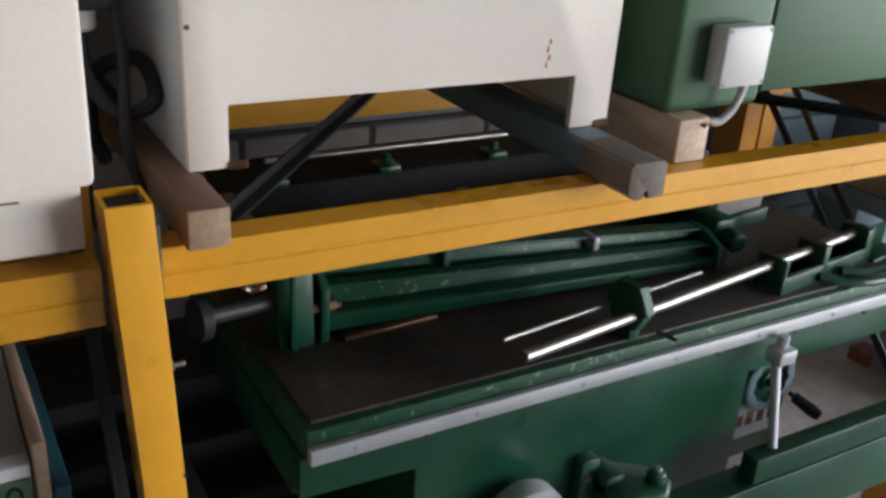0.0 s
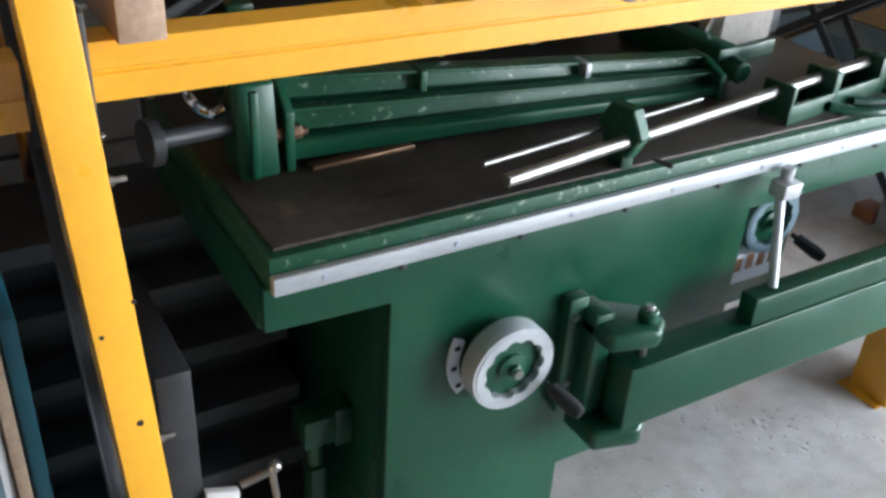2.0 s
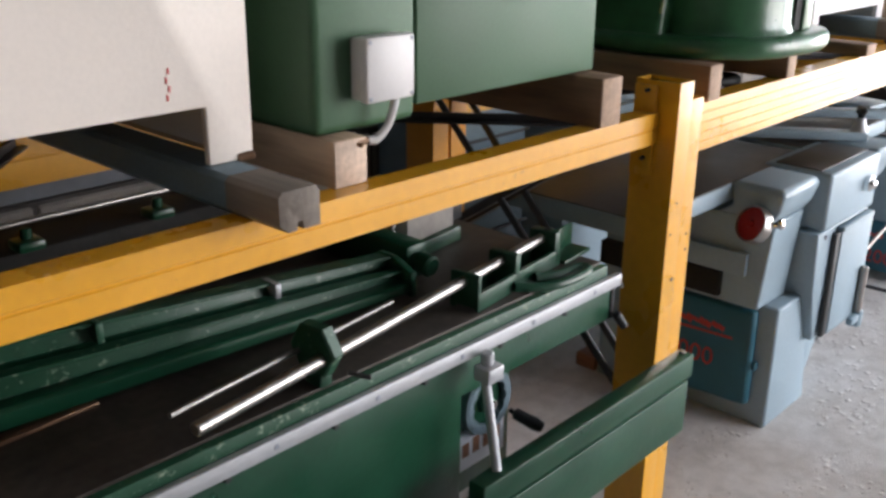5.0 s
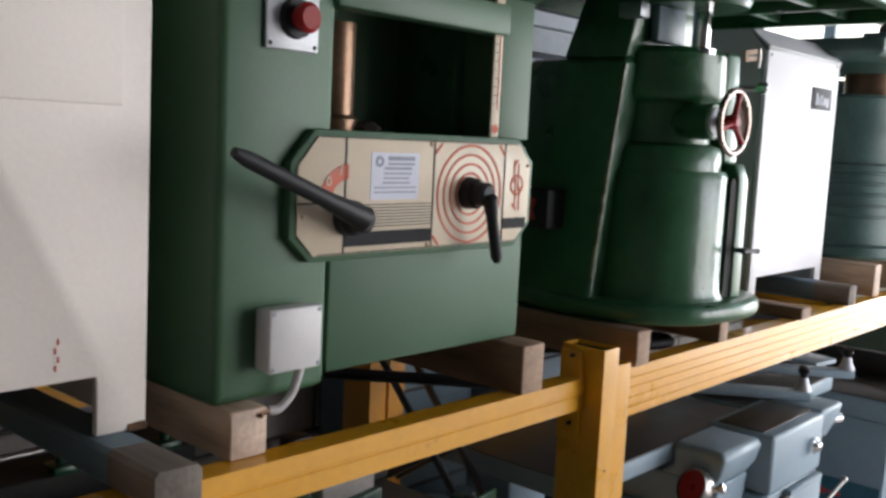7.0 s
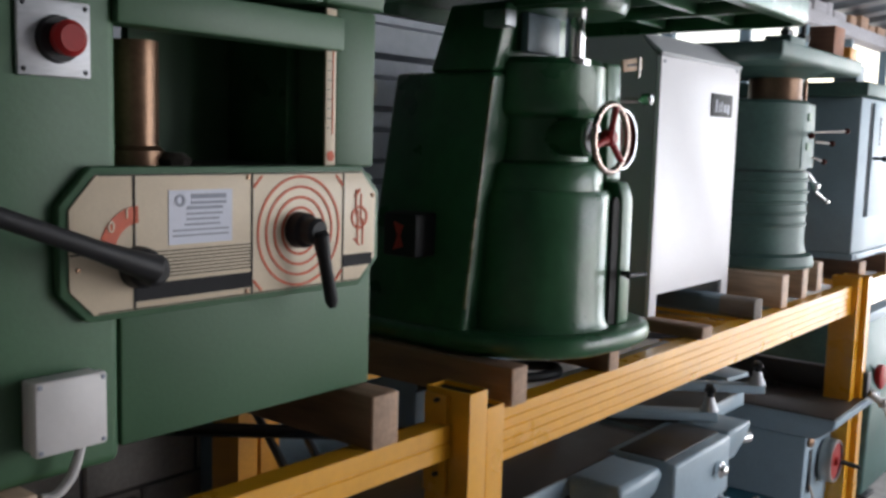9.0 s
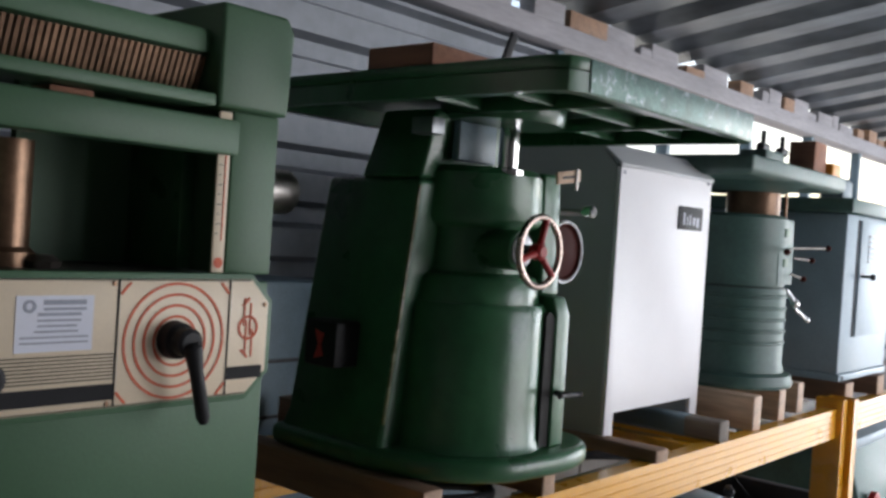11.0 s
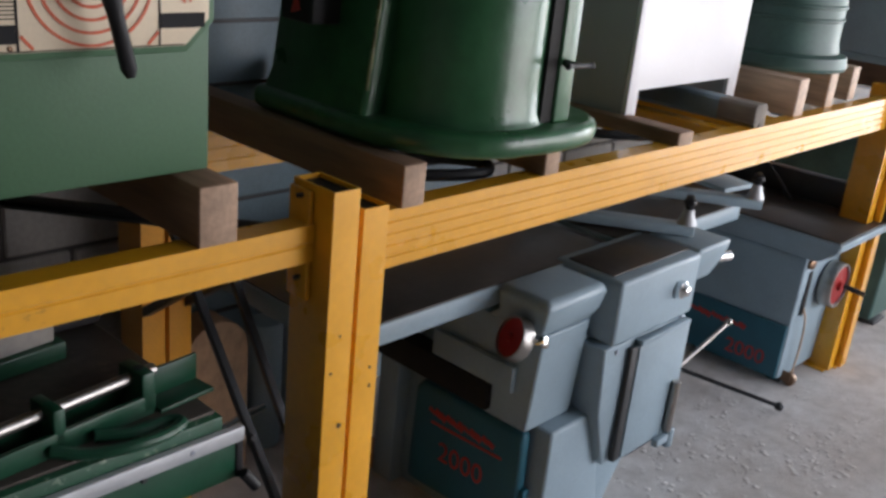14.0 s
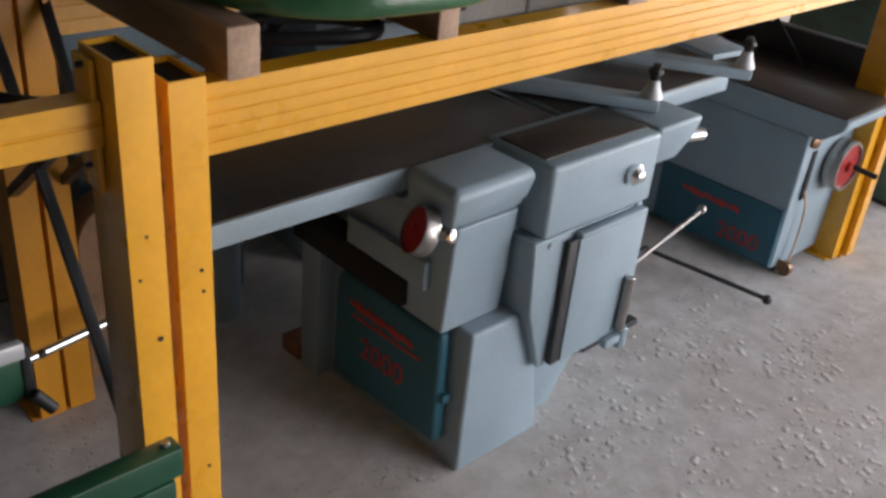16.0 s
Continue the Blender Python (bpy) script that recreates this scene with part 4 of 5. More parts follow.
part("table_boss", turned((2.64, 1.45, 1.972), (2.64, 1.45, 2.011), [(0.13, 0), (0.14, 0.02), (0.14, 0.038)], 40), DEEP, sm)
part("clamp_bolt", box(2.43, 2.47, 1.47, 1.53, 1.93, 1.965, 0.003), GALV, sm)
pl = thing("wooden_jig", (2.5, 1.5, 2.036), "reddish wooden jig board with bored holes lying on a machine table", "board")
part("board", box(2.36, 2.66, 1.42, 1.60, 2.0365, 2.10, 0.004), RED_WOOD, pl)
for x in (2.46, 2.50):
    part("bored_hole", rod((x, 1.421, 2.06), (x, 1.4185, 2.06), 0.007, 14), BLACK, pl)
part("strap", put(box(-0.01, 0.01, -0.004, 0.004, -0.08, 0.08, 0.001), Matrix.Translation((2.575, 1.41, 2.09)) @ Matrix.Rotation(radians(25), 4, "Y")), BLACK, pl)
gf = thing("machine_fence", (2.9, 1.3, 2.036), "grey steel fence rail with clamps on a machine table", "fence")
part("rail", box(2.70, 3.05, 1.46, 1.50, 2.0365, 2.085, 0.004), GALV, gf)
part("clamp", join(rod((2.74, 1.44, 2.05), (2.74, 1.52, 2.08), 0.012, 12), rod((2.86, 1.44, 2.06), (2.86, 1.45, 2.10), 0.006, 12)), BLACK_STEEL, gf)

# ---------------------------------------------------------------- white cabinet
wc = thing("white_cabinet", (3.7, 1.85, 1.165), "white sheet-metal machine cabinet with side shaded grey and black maker's plate", "cabinet")
part("front_panel", prism([(3.40, 1.135), (3.45, 1.135), (3.45, 1.228), (3.955, 1.228), (3.955, 1.135), (4.01, 1.135), (4.01, 1.965), (3.40, 1.955)], "y", 1.584, 1.60, 0.003), WHITE, wc)
# Shade on the sides of the white cabinet is put into this grey.
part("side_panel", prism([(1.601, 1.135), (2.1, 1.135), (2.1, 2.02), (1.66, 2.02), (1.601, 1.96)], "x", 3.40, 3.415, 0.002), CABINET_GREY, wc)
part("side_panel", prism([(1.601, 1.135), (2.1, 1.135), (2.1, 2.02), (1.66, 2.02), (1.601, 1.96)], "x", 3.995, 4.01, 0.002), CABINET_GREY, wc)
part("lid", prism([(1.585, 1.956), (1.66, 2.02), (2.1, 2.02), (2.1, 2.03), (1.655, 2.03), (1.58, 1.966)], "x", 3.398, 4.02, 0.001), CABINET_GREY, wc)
part("back_panel", box(3.416, 3.994, 2.08, 2.099, 1.14, 2.02, 0), CABINET_GREY, wc)
pb = part("maker_plate", box(3.775, 3.945, 1.579, 1.5835, 1.79, 1.865, 0.002), BLACK, wc, "black maker's plate with pale bars")
for a, c, z0, z1 in ((3.805, 3.816, 1.805, 1.845), (3.83, 3.837, 1.805, 1.835), (3.85, 3.858, 1.805, 1.84), (3.873, 3.89, 1.806, 1.832), (3.90, 3.918, 1.80, 1.832)):
    part("pale_bar", box(a, c, 1.578, 1.579, z0, z1, 0), PAPER, pb)
for x, z in ((3.42, 1.94), (3.98, 1.95)):
    part("screw", turned((x, 1.584, z), (x, 1.58, z), [(0.006, 0), (0.004, 0.003)], 10), GREY_INK, wc)

# ---------------------------------------------------------------- grey-green spindle machine
gm = thing("spindle_machine", (4.40, 1.66, 1.245), "grey-green cast spindle machine with ribbed barrel and red-knobbed levers", "machine")
part("base", turned((4.40, 1.66, 1.245), (4.40, 1.66, 2), [(0.235, 0), (0.24, 0.012), (0.232, 0.045), (0.205, 0.055)], 48), MINT, gm)
part("barrel", turned((4.40, 1.66, 1.295), (4.40, 1.66, 2), [(0.207, 0), (0.197, 0.04), (0.197, 0.30), (0.193, 0.31)], 56), MINT, gm)
part("upper_barrel", turned((4.40, 1.66, 1.608), (4.40, 1.66, 2), [(0.186, 0), (0.190, 0.01), (0.190, 0.25), (0.175, 0.262)], 56), MINT, gm)
for k in range(5):
    z = 1.40 + 0.042 * k
    part("barrel_rib", turned((4.40, 1.66, z), (4.40, 1.66, 2), [(0.1965, 0), (0.203, 0.004), (0.203, 0.010), (0.1965, 0.014)], 56), MINT, gm)
part("joint_band", turned((4.40, 1.66, 1.598), (4.40, 1.66, 2), [(0.1935, 0), (0.1935, 0.009)], 56), BLACK, gm)
part("column", turned((4.43, 1.61, 1.86), (4.43, 1.61, 2.1), [(0.105, 0), (0.098, 0.02), (0.098, 0.15)], 40), BROWN_STEEL, gm, "brown oxidised steel column")
part("door_plate", loft([(1.62, quad(4.36, 4.50, 1.47, 1.55)), (1.86, quad(4.36, 4.50, 1.475, 1.55))], 0.004), MINT, gm)
for z in (1.70, 1.81):
    part("door_window", box(4.40, 4.44, 1.466, 1.4715, z - 0.015, z + 0.015, 0.003), SAGE, gm)
part("slide_guide", loft([(1.30, quad(4.50, 4.58, 1.52, 1.62)), (1.60, quad(4.50, 4.58, 1.53, 1.62))], 0.005), MINT, gm)
part("slot", box(4.545, 4.565, 1.517, 1.5205, 1.32, 1.52, 0), BLACK, gm)
part("crank", join(rod((4.52, 1.50, 1.60), (4.55, 1.47, 1.55), 0.012, 12), ball((4.55, 1.47, 1.55), 0.018), rod((4.55, 1.47, 1.53), (4.60, 1.44, 1.49), 0.007, 12), ball((4.60, 1.44, 1.49), 0.012)), CHROME, gm, "chromed crank")
for (a, c) in (((4.50, 1.48, 1.755), (4.66, 1.40, 1.765)), ((4.46, 1.47, 1.75), (4.30, 1.42, 1.74)), ((4.50, 1.47, 1.72), (4.58, 1.43, 1.715)), ((4.48, 1.47, 1.66), (4.53, 1.44, 1.645))):
    lv = part("lever", rod(a, c, 0.0045, 10), STEEL, gm, "thin chromed lever")
    part("lever_knob", ball(c, 0.012), MAROON, lv, "dark red ball knob")
part("feed_rod", rod((4.60, 1.55, 1.60), (4.60, 1.55, 1.97), 0.006, 10), BROWN_STEEL, gm)
part("table", loft([(1.985, quad(3.97, 4.86, 1.44, 2.3)), (2.0, quad(3.95, 4.88, 1.42, 2.3)), (2.05, quad(3.95, 4.88, 1.42, 2.3))], 0.008), MINT, gm)
part("table_boss", turned((4.40, 1.66, 1.955), (4.40, 1.66, 2.1), [(0.17, 0), (0.24, 0.03)], 40), MINT, gm)
part("clamp_head", box(4.25, 4.42, 1.50, 1.60, 2.051, 2.10, 0.008), MINT, gm)
for x in (4.29, 4.47):
    part("clamp_screw", join(rod((x, 1.53, 2.05), (x, 1.53, 2.17), 0.009, 12), rod((x - 0.03, 1.53, 2.11), (x + 0.03, 1.53, 2.11), 0.016, 12)), BLACK_STEEL, gm)
solid("wood_block", box(4.62, 4.75, 1.46, 1.56, 2.0515, 2.17, 0.004), RED_WOOD, "upright reddish wood block on a machine table", "wood block", origin=(4.68, 1.5, 2.0515))
solid("wood_block", box(4.77, 4.87, 1.44, 1.54, 2.0515, 2.10, 0.004), ORANGE_AND_SHADE, "short orange painted wood block on a machine table", "wood block", origin=(4.82, 1.5, 2.0515))

# ---------------------------------------------------------------- blue-grey cabinet machine further on
bc = thing("blue_machine", (5.4, 1.8, 1.216), "pale blue-grey sheet-metal machine with a dark slotted door", "machine")
part("body", box(5.06, 5.72, 1.46, 2.15, 1.245, 1.92, 0.008), PALE_BLUE, bc)
part("foot", box(5.06, 5.72, 1.452, 2.15, 1.216, 1.244, 0.004), PALE_BLUE, bc)
part("door_gap", box(5.20, 5.218, 1.4565, 1.4595, 1.40, 1.90, 0), BLACK, bc)
part("door", box(5.225, 5.70, 1.449, 1.4595, 1.40, 1.90, 0.003), PALE_BLUE, bc)
for k in range(6):
    part("louvre", box(5.32, 5.44, 1.442, 1.4485, 1.72 + 0.022 * k, 1.73 + 0.022 * k, 0.002), ALU, bc)
part("knob", join(rod((5.25, 1.449, 1.66), (5.25, 1.41, 1.66), 0.007, 10), ball((5.25, 1.40, 1.66), 0.014)), BLACK, bc)
part("latch", box(5.09, 5.105, 1.448, 1.4515, 1.222, 1.24, 0.002), BLACK, bc)
part("top", box(4.99, 5.80, 1.42, 2.2, 1.9215, 1.98, 0.008), MINT, bc)
part("vice", box(5.10, 5.22, 1.50, 1.6, 1.981, 2.06, 0.006), BLUE_STEEL, bc)
part("vice_screw", rod((5.3, 1.55, 1.981), (5.3, 1.55, 2.08), 0.012, 12), BLUE_STEEL, bc)

# ---------------------------------------------------------------- green table machine on the floor
gt = thing("green_table_machine", (1.3, 1.7, 0), "green woodworking machine with worn iron table, handwheel and swinging arm", "machine")
part("table_frame", box(0.628, 1.998, 1.378, 1.96, 0.786, 0.838, 0.004), GREEN_CHIP, gt, "chipped green table edge")
part("table_top", box(0.640, 1.990, 1.392, 1.95, 0.8385, 0.845, 0.002), TABLE_IRON, gt, "worn dark cast-iron top")
part("edge_rail", box(0.628, 2.03, 1.362, 1.377, 0.788, 0.815, 0.002), ALU, gt, "dull aluminium edge rail")
for k in range(7):
    x = 0.70 + 0.205 * k
    part("rail_screw", turned((x, 1.362, 0.801), (x, 1.36, 0.801), [(0.005, 0), (0.004, 0.0015)], 10), GREY_INK, gt)
    part("lock_screw", rod((x + 0.13, 1.388, 0.772), (x + 0.13, 1.378, 0.772), 0.006, 10), BLACK_STEEL, gt)
part("front_casting", prism([(0.622, 0.715), (0.815, 0.708), (0.815, 0.06), (1.18, 0.06), (1.18, 0.235), (1.27, 0.235), (1.36, 0.425), (1.548, 0.425), (1.548, 0.70), (2.03, 0.70), (2.03, 0.786), (0.622, 0.786)], "y", 1.388, 1.42, 0.002), GREEN, gt)
part("apron_end", box(0.624, 0.64, 1.421, 1.95, 0.70, 0.785, 0.002), GREEN, gt)
part("pedestal", box(0.816, 1.179, 1.4205, 1.90, 0.06, 0.699, 0.003), GREEN, gt)
part("upper_body", box(1.1795, 1.547, 1.4205, 1.90, 0.427, 0.699, 0.003), GREEN, gt)
part("foot", box(0.83, 1.17, 1.42, 1.88, 0, 0.0595, 0.004), BLACK_STEEL, gt)
part("recess_panel", box(1.549, 1.80, 1.475, 1.90, 0.40, 0.699, 0.004), GREEN, gt)
part("foot", box(1.56, 1.79, 1.80, 1.90, 0, 0.399, 0.004), BLACK_STEEL, gt)
sg = part("sign_plate", box(1.552, 1.76, 1.455, 1.46, 0.47, 0.56, 0.001), PAPER, gt, "white plate with worn red-brown lettering")
for k in range(6):
    part("letter_bar", box(1.565 + 0.032 * k, 1.585 + 0.032 * k, 1.454, 1.455, 0.50, 0.53 + 0.006 * (k % 2), 0), RED_WOOD, sg)


def hand_wheel(parent, c, r, name, knob_at, rim=None):
    c = Vector(c)
    y = Vector((0, -1, 0))
    w = part(name, turned(c + y * -0.02, c + y * 0.05, [(r * 0.80, 0.0), (r * 0.97, 0.002), (r, 0.006), (r, 0.036), (r * 0.985, 0.041), (r * 0.90, 0.041), (r * 0.88, 0.036), (r * 0.86, 0.002)], 56), rim or ALU, parent, "cast metal rim")
    n, bm = 132, bmesh.new()
    rows = []
    for k in range(n):
        a = 2 * math.pi * k / n
        rr = r * (0.66 + 0.075 * abs(math.cos(5.5 * a)))
        cs, sn = math.cos(a), math.sin(a)
        rows.append([bm.verts.new((c.x + q * cs, yy, c.z + q * sn)) for q, yy in ((r * 0.91, c.y - 0.0225), (rr, c.y - 0.0225), (rr, c.y - 0.006), (r * 0.91, c.y - 0.006))])
    for k in range(n):
        m = (k + 1) % n
        for q in range(4):
            bm.faces.new((rows[k][q], rows[m][q], rows[m][(q + 1) % 4], rows[k][(q + 1) % 4]))
    part("scalloped_ring", bm, rim or ALU, w)
    part("wheel_disc", turned(c + y * -0.008, c + y, [(r * 0.86, 0), (r * 0.86, 0.013), (r * 0.5, 0.019)], 48), GREEN, w, "green recessed disc")
    part("hub", turned(c + y * 0.010, c + y * 0.05, [(r * 0.34, 0), (r * 0.32, 0.008), (r * 0.14, 0.011), (r * 0.14, 0.02), (r * 0.1, 0.022)], 24), GREEN, w)
    part("hub_nut", turned(c + y * 0.031, c + y * 0.06, [(r * 0.12, 0), (r * 0.12, 0.006)], 6), STEEL, w)
    k = Vector(knob_at)
    part("wheel_handle", turned(k, k + Vector((0.35, -0.85, -0.35)), [(0.005, 0), (0.005, 0.01), (0.012, 0.014), (0.014, 0.06), (0.011, 0.075), (0.006, 0.078)], 18), BLACK, w, "black plastic handle")
    return w


hand_wheel(gt, (1.005, 1.345, 0.565), 0.077, "handwheel", (1.064, 1.315, 0.525))
part("wheel_boss", turned((1.003, 1.41, 0.577), (1.003, 1.36, 0.577), [(0.05, 0), (0.045, 0.03), (0.03, 0.045)], 28), GREEN, gt)
hand_wheel(gt, (1.685, 1.455, 0.615), 0.07, "handwheel", (1.745, 1.43, 0.575), BLUE_STEEL)
arcp = [(1.030 + 0.112 * math.cos(radians(a)), 0.562 + 0.112 * math.sin(radians(a))) for a in range(155, 216, 6)]
arcp += [(1.030 + 0.092 * math.cos(radians(a)), 0.562 + 0.092 * math.sin(radians(a))) for a in range(215, 154, -6)]
ap = part("scale_arc", prism(arcp, "y", 1.3805, 1.3875, 0), PAPER, gt, "white curved index plate")
for a in (163, 185, 207):
    ax, az = 1.030 + 0.102 * math.cos(radians(a)), 0.562 + 0.102 * math.sin(radians(a))
    part("index_mark", box(ax - 0.005, ax + 0.005, 1.3792, 1.3804, az - 0.004, az + 0.004, 0), BLACK_INK, ap)

# hinge and swinging arm
hg = part("hinge_bracket", join(box(1.135, 1.175, 1.36, 1.3875, 0.395, 0.635, 0.005), box(1.165, 1.205, 1.325, 1.3875, 0.405, 0.615, 0.006)), GREEN, gt)
part("hinge_lug", join(prism([(1.165, 1.375), (1.165, 1.285), (1.25, 1.262), (1.285, 1.29), (1.27, 1.345), (1.22, 1.385)], "z", 0.566, 0.602, 0.010, 3), rod((1.252, 1.30, 0.60), (1.252, 1.30, 0.622), 0.017, 18)), GREEN, hg)
part("hinge_lug", join(prism([(1.165, 1.375), (1.165, 1.285), (1.25, 1.262), (1.285, 1.29), (1.27, 1.345), (1.22, 1.385)], "z", 0.352, 0.394, 0.010, 3), rod((1.252, 1.30, 0.335), (1.252, 1.30, 0.353), 0.015, 18)), GREEN, hg)
part("hinge_pin", rod((1.252, 1.30, 0.33), (1.252, 1.30, 0.63), 0.009, 16), STEEL, hg)
for z in (0.46, 0.60):
    part("bracket_bolt", turned((1.148, 1.36, z), (1.148, 1.34, z), [(0.007, 0), (0.007, 0.005)], 6), STEEL, hg)
part("swing_arm", box(1.208, 2.20, 1.268, 1.335, 0.397, 0.53, 0.005), GREEN, gt, "long green box-section arm")
part("arm_rail", box(1.478, 2.215, 1.268, 1.308, 0.5345, 0.592, 0.005), GREEN, gt)
part("rail_pin", rod((2.195, 1.29, 0.592), (2.195, 1.29, 0.599), 0.008, 12), STEEL, gt)
st = part("strut", rod((1.535, 1.288, 0.592), (1.562, 1.345, 0.755), 0.009, 18), ALU, gt, "grey metal strut")
part("strut_head", join(box(1.546, 1.59, 1.322, 1.36, 0.745, 0.775, 0.004), rod((1.568, 1.345, 0.775), (1.568, 1.345, 0.80), 0.012, 16)), ALU, st)
lt = part("table_lever", join(box(2.03, 2.045, 1.385, 1.40, 0.70, 0.79, 0.003), rod((2.037, 1.375, 0.715), (2.06, 1.365, 0.68), 0.010, 14)), BLACK, gt, "black clamp lever")
part("side_bracket", join(box(0.72, 0.78, 1.5, 1.56, 0.36, 0.42, 0.006), rod((0.75, 1.53, 0.30), (0.75, 1.53, 0.36), 0.014, 14), box(0.735, 0.765, 1.51, 1.55, 0.16, 0.30, 0.004)), GREEN, gt)
part("side_arm", box(0.78, 0.814, 1.51, 1.56, 0.34, 0.42, 0.003), GREEN, gt)
solid("wood_chock", box(1.185, 1.225, 1.46, 1.60, 0, 0.12, 0.005), DARK_WOOD, "dark wooden chock under a green machine", "wood chock", origin=(1.24, 1.5, 0))
solid("wood_chock", box(1.83, 1.93, 1.6, 1.8, 0, 0.10, 0.005), WOOD, "weathered wooden chock on the concrete floor", "wood chock", origin=(1.88, 1.7, 0))

# fence and rods lying on the table
fn = thing("green_fence", (1.15, 1.65, 0.845), "green angled steel fence casting lying on an iron table", "fence")
tilt = Matrix.Translation((0.74, 1.615, 0.866)) @ Matrix.Rotation(radians(-3.0), 4, "Z")
L = 0.835


def tapered(bm):
    """The fence loses height towards its far end."""
    for v in bm.verts:
        v.co.z = -0.02 + (v.co.z + 0.02) * (1.06 - 0.52 * v.co.x / L)
        v.co.y *= 1.25
    return put(bm, tilt)


part("lower_flange", tapered(prism([(-0.02, -0.004), (0.012, -0.004), (0.012, 0.02), (0.004, 0.026), (-0.014, 0.026), (-0.020, 0.021)], "x", 0.01, L, 0.001)), GREEN, fn)
part("channel_face", tapered(prism([(0.005, 0.027), (0.010, 0.058), (-0.006, 0.060), (-0.006, 0.066), (0.016, 0.066), (0.013, 0.022)], "x", 0.01, L, 0.001)), GREEN_CHIP, fn)
part("upper_face", tapered(prism([(0.028, 0.067), (0.034, 0.094), (0.022, 0.096), (0.022, 0.102), (0.045, 0.102), (0.036, 0.062)], "x", 0.01, L, 0.001)), GREEN_CHIP, fn)
part("back_plate", tapered(box(0.01, L, 0.046, 0.054, -0.018, 0.101, 0.002)), GREEN, fn)
for x in (0.0, L):
    part("end_plate", tapered(prism([(-0.024, -0.02), (0.056, -0.02), (0.056, 0.106), (0.02, 0.106), (-0.024, 0.07)], "x", x, x + 0.014, 0.002)), GREEN, fn)
for x, mat in ((0.24, GREEN_CHIP), (0.56, ALU)):
    part("stiffener", tapered(box(x, x + 0.012, 0.012, 0.046, 0.0665, 0.104, 0.002)), mat, fn)
part("pivot_nut", put(join(rod((-0.03, -0.01, 0.035), (0.03, -0.01, 0.035), 0.013, 6), rod((-0.05, -0.01, 0.035), (0.04, -0.01, 0.035), 0.006, 12)), tilt), BROWN_STEEL, fn, "worn steel pivot nut")
part("bracket", prism([(1.585, 0.845), (1.665, 0.845), (1.668, 0.985), (1.62, 0.99), (1.60, 0.985)], "x", 0.668, 0.728, 0.004), GREEN, fn)
part("bracket_rib", box(0.682, 0.694, 1.572, 1.584, 0.85, 0.985, 0.002), GREEN, fn)
part("bracket_arm", prism([(1.62, 0.985), (1.9, 1.0), (1.9, 0.96), (1.66, 0.95)], "x", 0.66, 0.70, 0.003), GREEN, fn)
kn = part("clamp_shaft", rod((0.545, 1.60, 0.925), (0.668, 1.62, 0.92), 0.013, 16), BLACK_STEEL, fn)
part("clamp_knob", turned((0.535, 1.598, 0.925), (0.56, 1.602, 0.924), [(0.026, 0), (0.034, 0.003), (0.034, 0.02), (0.026, 0.024)], 26), BLACK, kn, "round dark clamp knob")
part("grip", hose([(0.665, 1.63, 0.945), (0.645, 1.64, 0.935), (0.625, 1.66, 0.95), (0.62, 1.70, 0.98)], 0.008), CHROME, fn)
part("top_post", join(rod((1.06, 1.70, 0.95), (1.06, 1.70, 1.03), 0.013, 14), box(1.035, 1.05, 1.70, 1.715, 0.95, 1.02, 0.002)), STEEL, fn)
part("far_bracket", join(box(1.62, 1.68, 1.60, 1.90, 0.846, 0.92, 0.012), rod((1.65, 1.60, 0.885), (1.65, 1.56, 0.88), 0.022, 18)), GREEN, fn)

gr = thing("guide_rod", (1.4, 1.4, 0.845), "bright steel guide rod with green castings lying on an iron table", "rod")
A, B = Vector((0.972, 1.352, 0.893)), Vector((1.93, 1.478, 0.905))
part("rod", rod(A, B, 0.0105, 20), STEEL, gr)
part("thin_rod", rod((0.963, 1.398, 0.90), (1.446, 1.462, 0.90), 0.0045, 12), STEEL, gr)
d = (B - A).normalized()
co = A + d * 0.245
cc_ = co + Vector((0, 0.020, 0.010))
part("collar", turned(cc_, cc_ + d, [(0.043, 0), (0.047, 0.003), (0.047, 0.022), (0.043, 0.025)], 6), GREEN_CHIP, gr, "six-sided green collar plate")
part("collar_foot", box(co.x, co.x + 0.024, co.y + 0.0, co.y + 0.04, 0.846, 0.87, 0.004), GREEN, gr)
part("collar_screw", rod(co + Vector((0.03, -0.03, -0.02)), co + Vector((0.055, -0.055, -0.03)), 0.004, 10), BLACK, gr)
fr = Matrix.Translation((1.60, 1.432, 0.872)) @ Matrix.Rotation(math.atan2(d.y, d.x), 4, "Z")
part("casting_frame", put(join(box(0, 0.31, -0.032, -0.022, -0.026, 0.01, 0.002), box(0, 0.31, 0.022, 0.032, -0.026, 0.022, 0.002), box(0, 0.010, -0.032, 0.032, -0.02, 0.046, 0.003), box(0.13, 0.15, -0.032, 0.032, -0.02, 0.048, 0.004), box(0.285, 0.31, -0.032, 0.032, -0.02, 0.05, 0.004)), fr), GREEN, gr)
part("casting_plate", put(join(box(0.31, 0.42, 0.0, 0.008, -0.02, 0.032, 0.002), box(0.31, 0.42, -0.045, 0.008, -0.024, -0.016, 0.002)), fr), GREEN, gr)
part("casting_hole", put(rod((0.297, -0.005, 0.05), (0.297, -0.005, 0.0515), 0.008, 14), fr), BLACK, gr)
part("quadrant_handle", put(hose([(0.12, -0.035, -0.012), (0.16, -0.07, -0.018), (0.21, -0.095, -0.018), (0.27, -0.105, -0.018), (0.31, -0.095, -0.018), (0.30, -0.075, -0.018), (0.24, -0.065, -0.018), (0.19, -0.04, -0.014)], 0.010), fr), GREEN, gr)
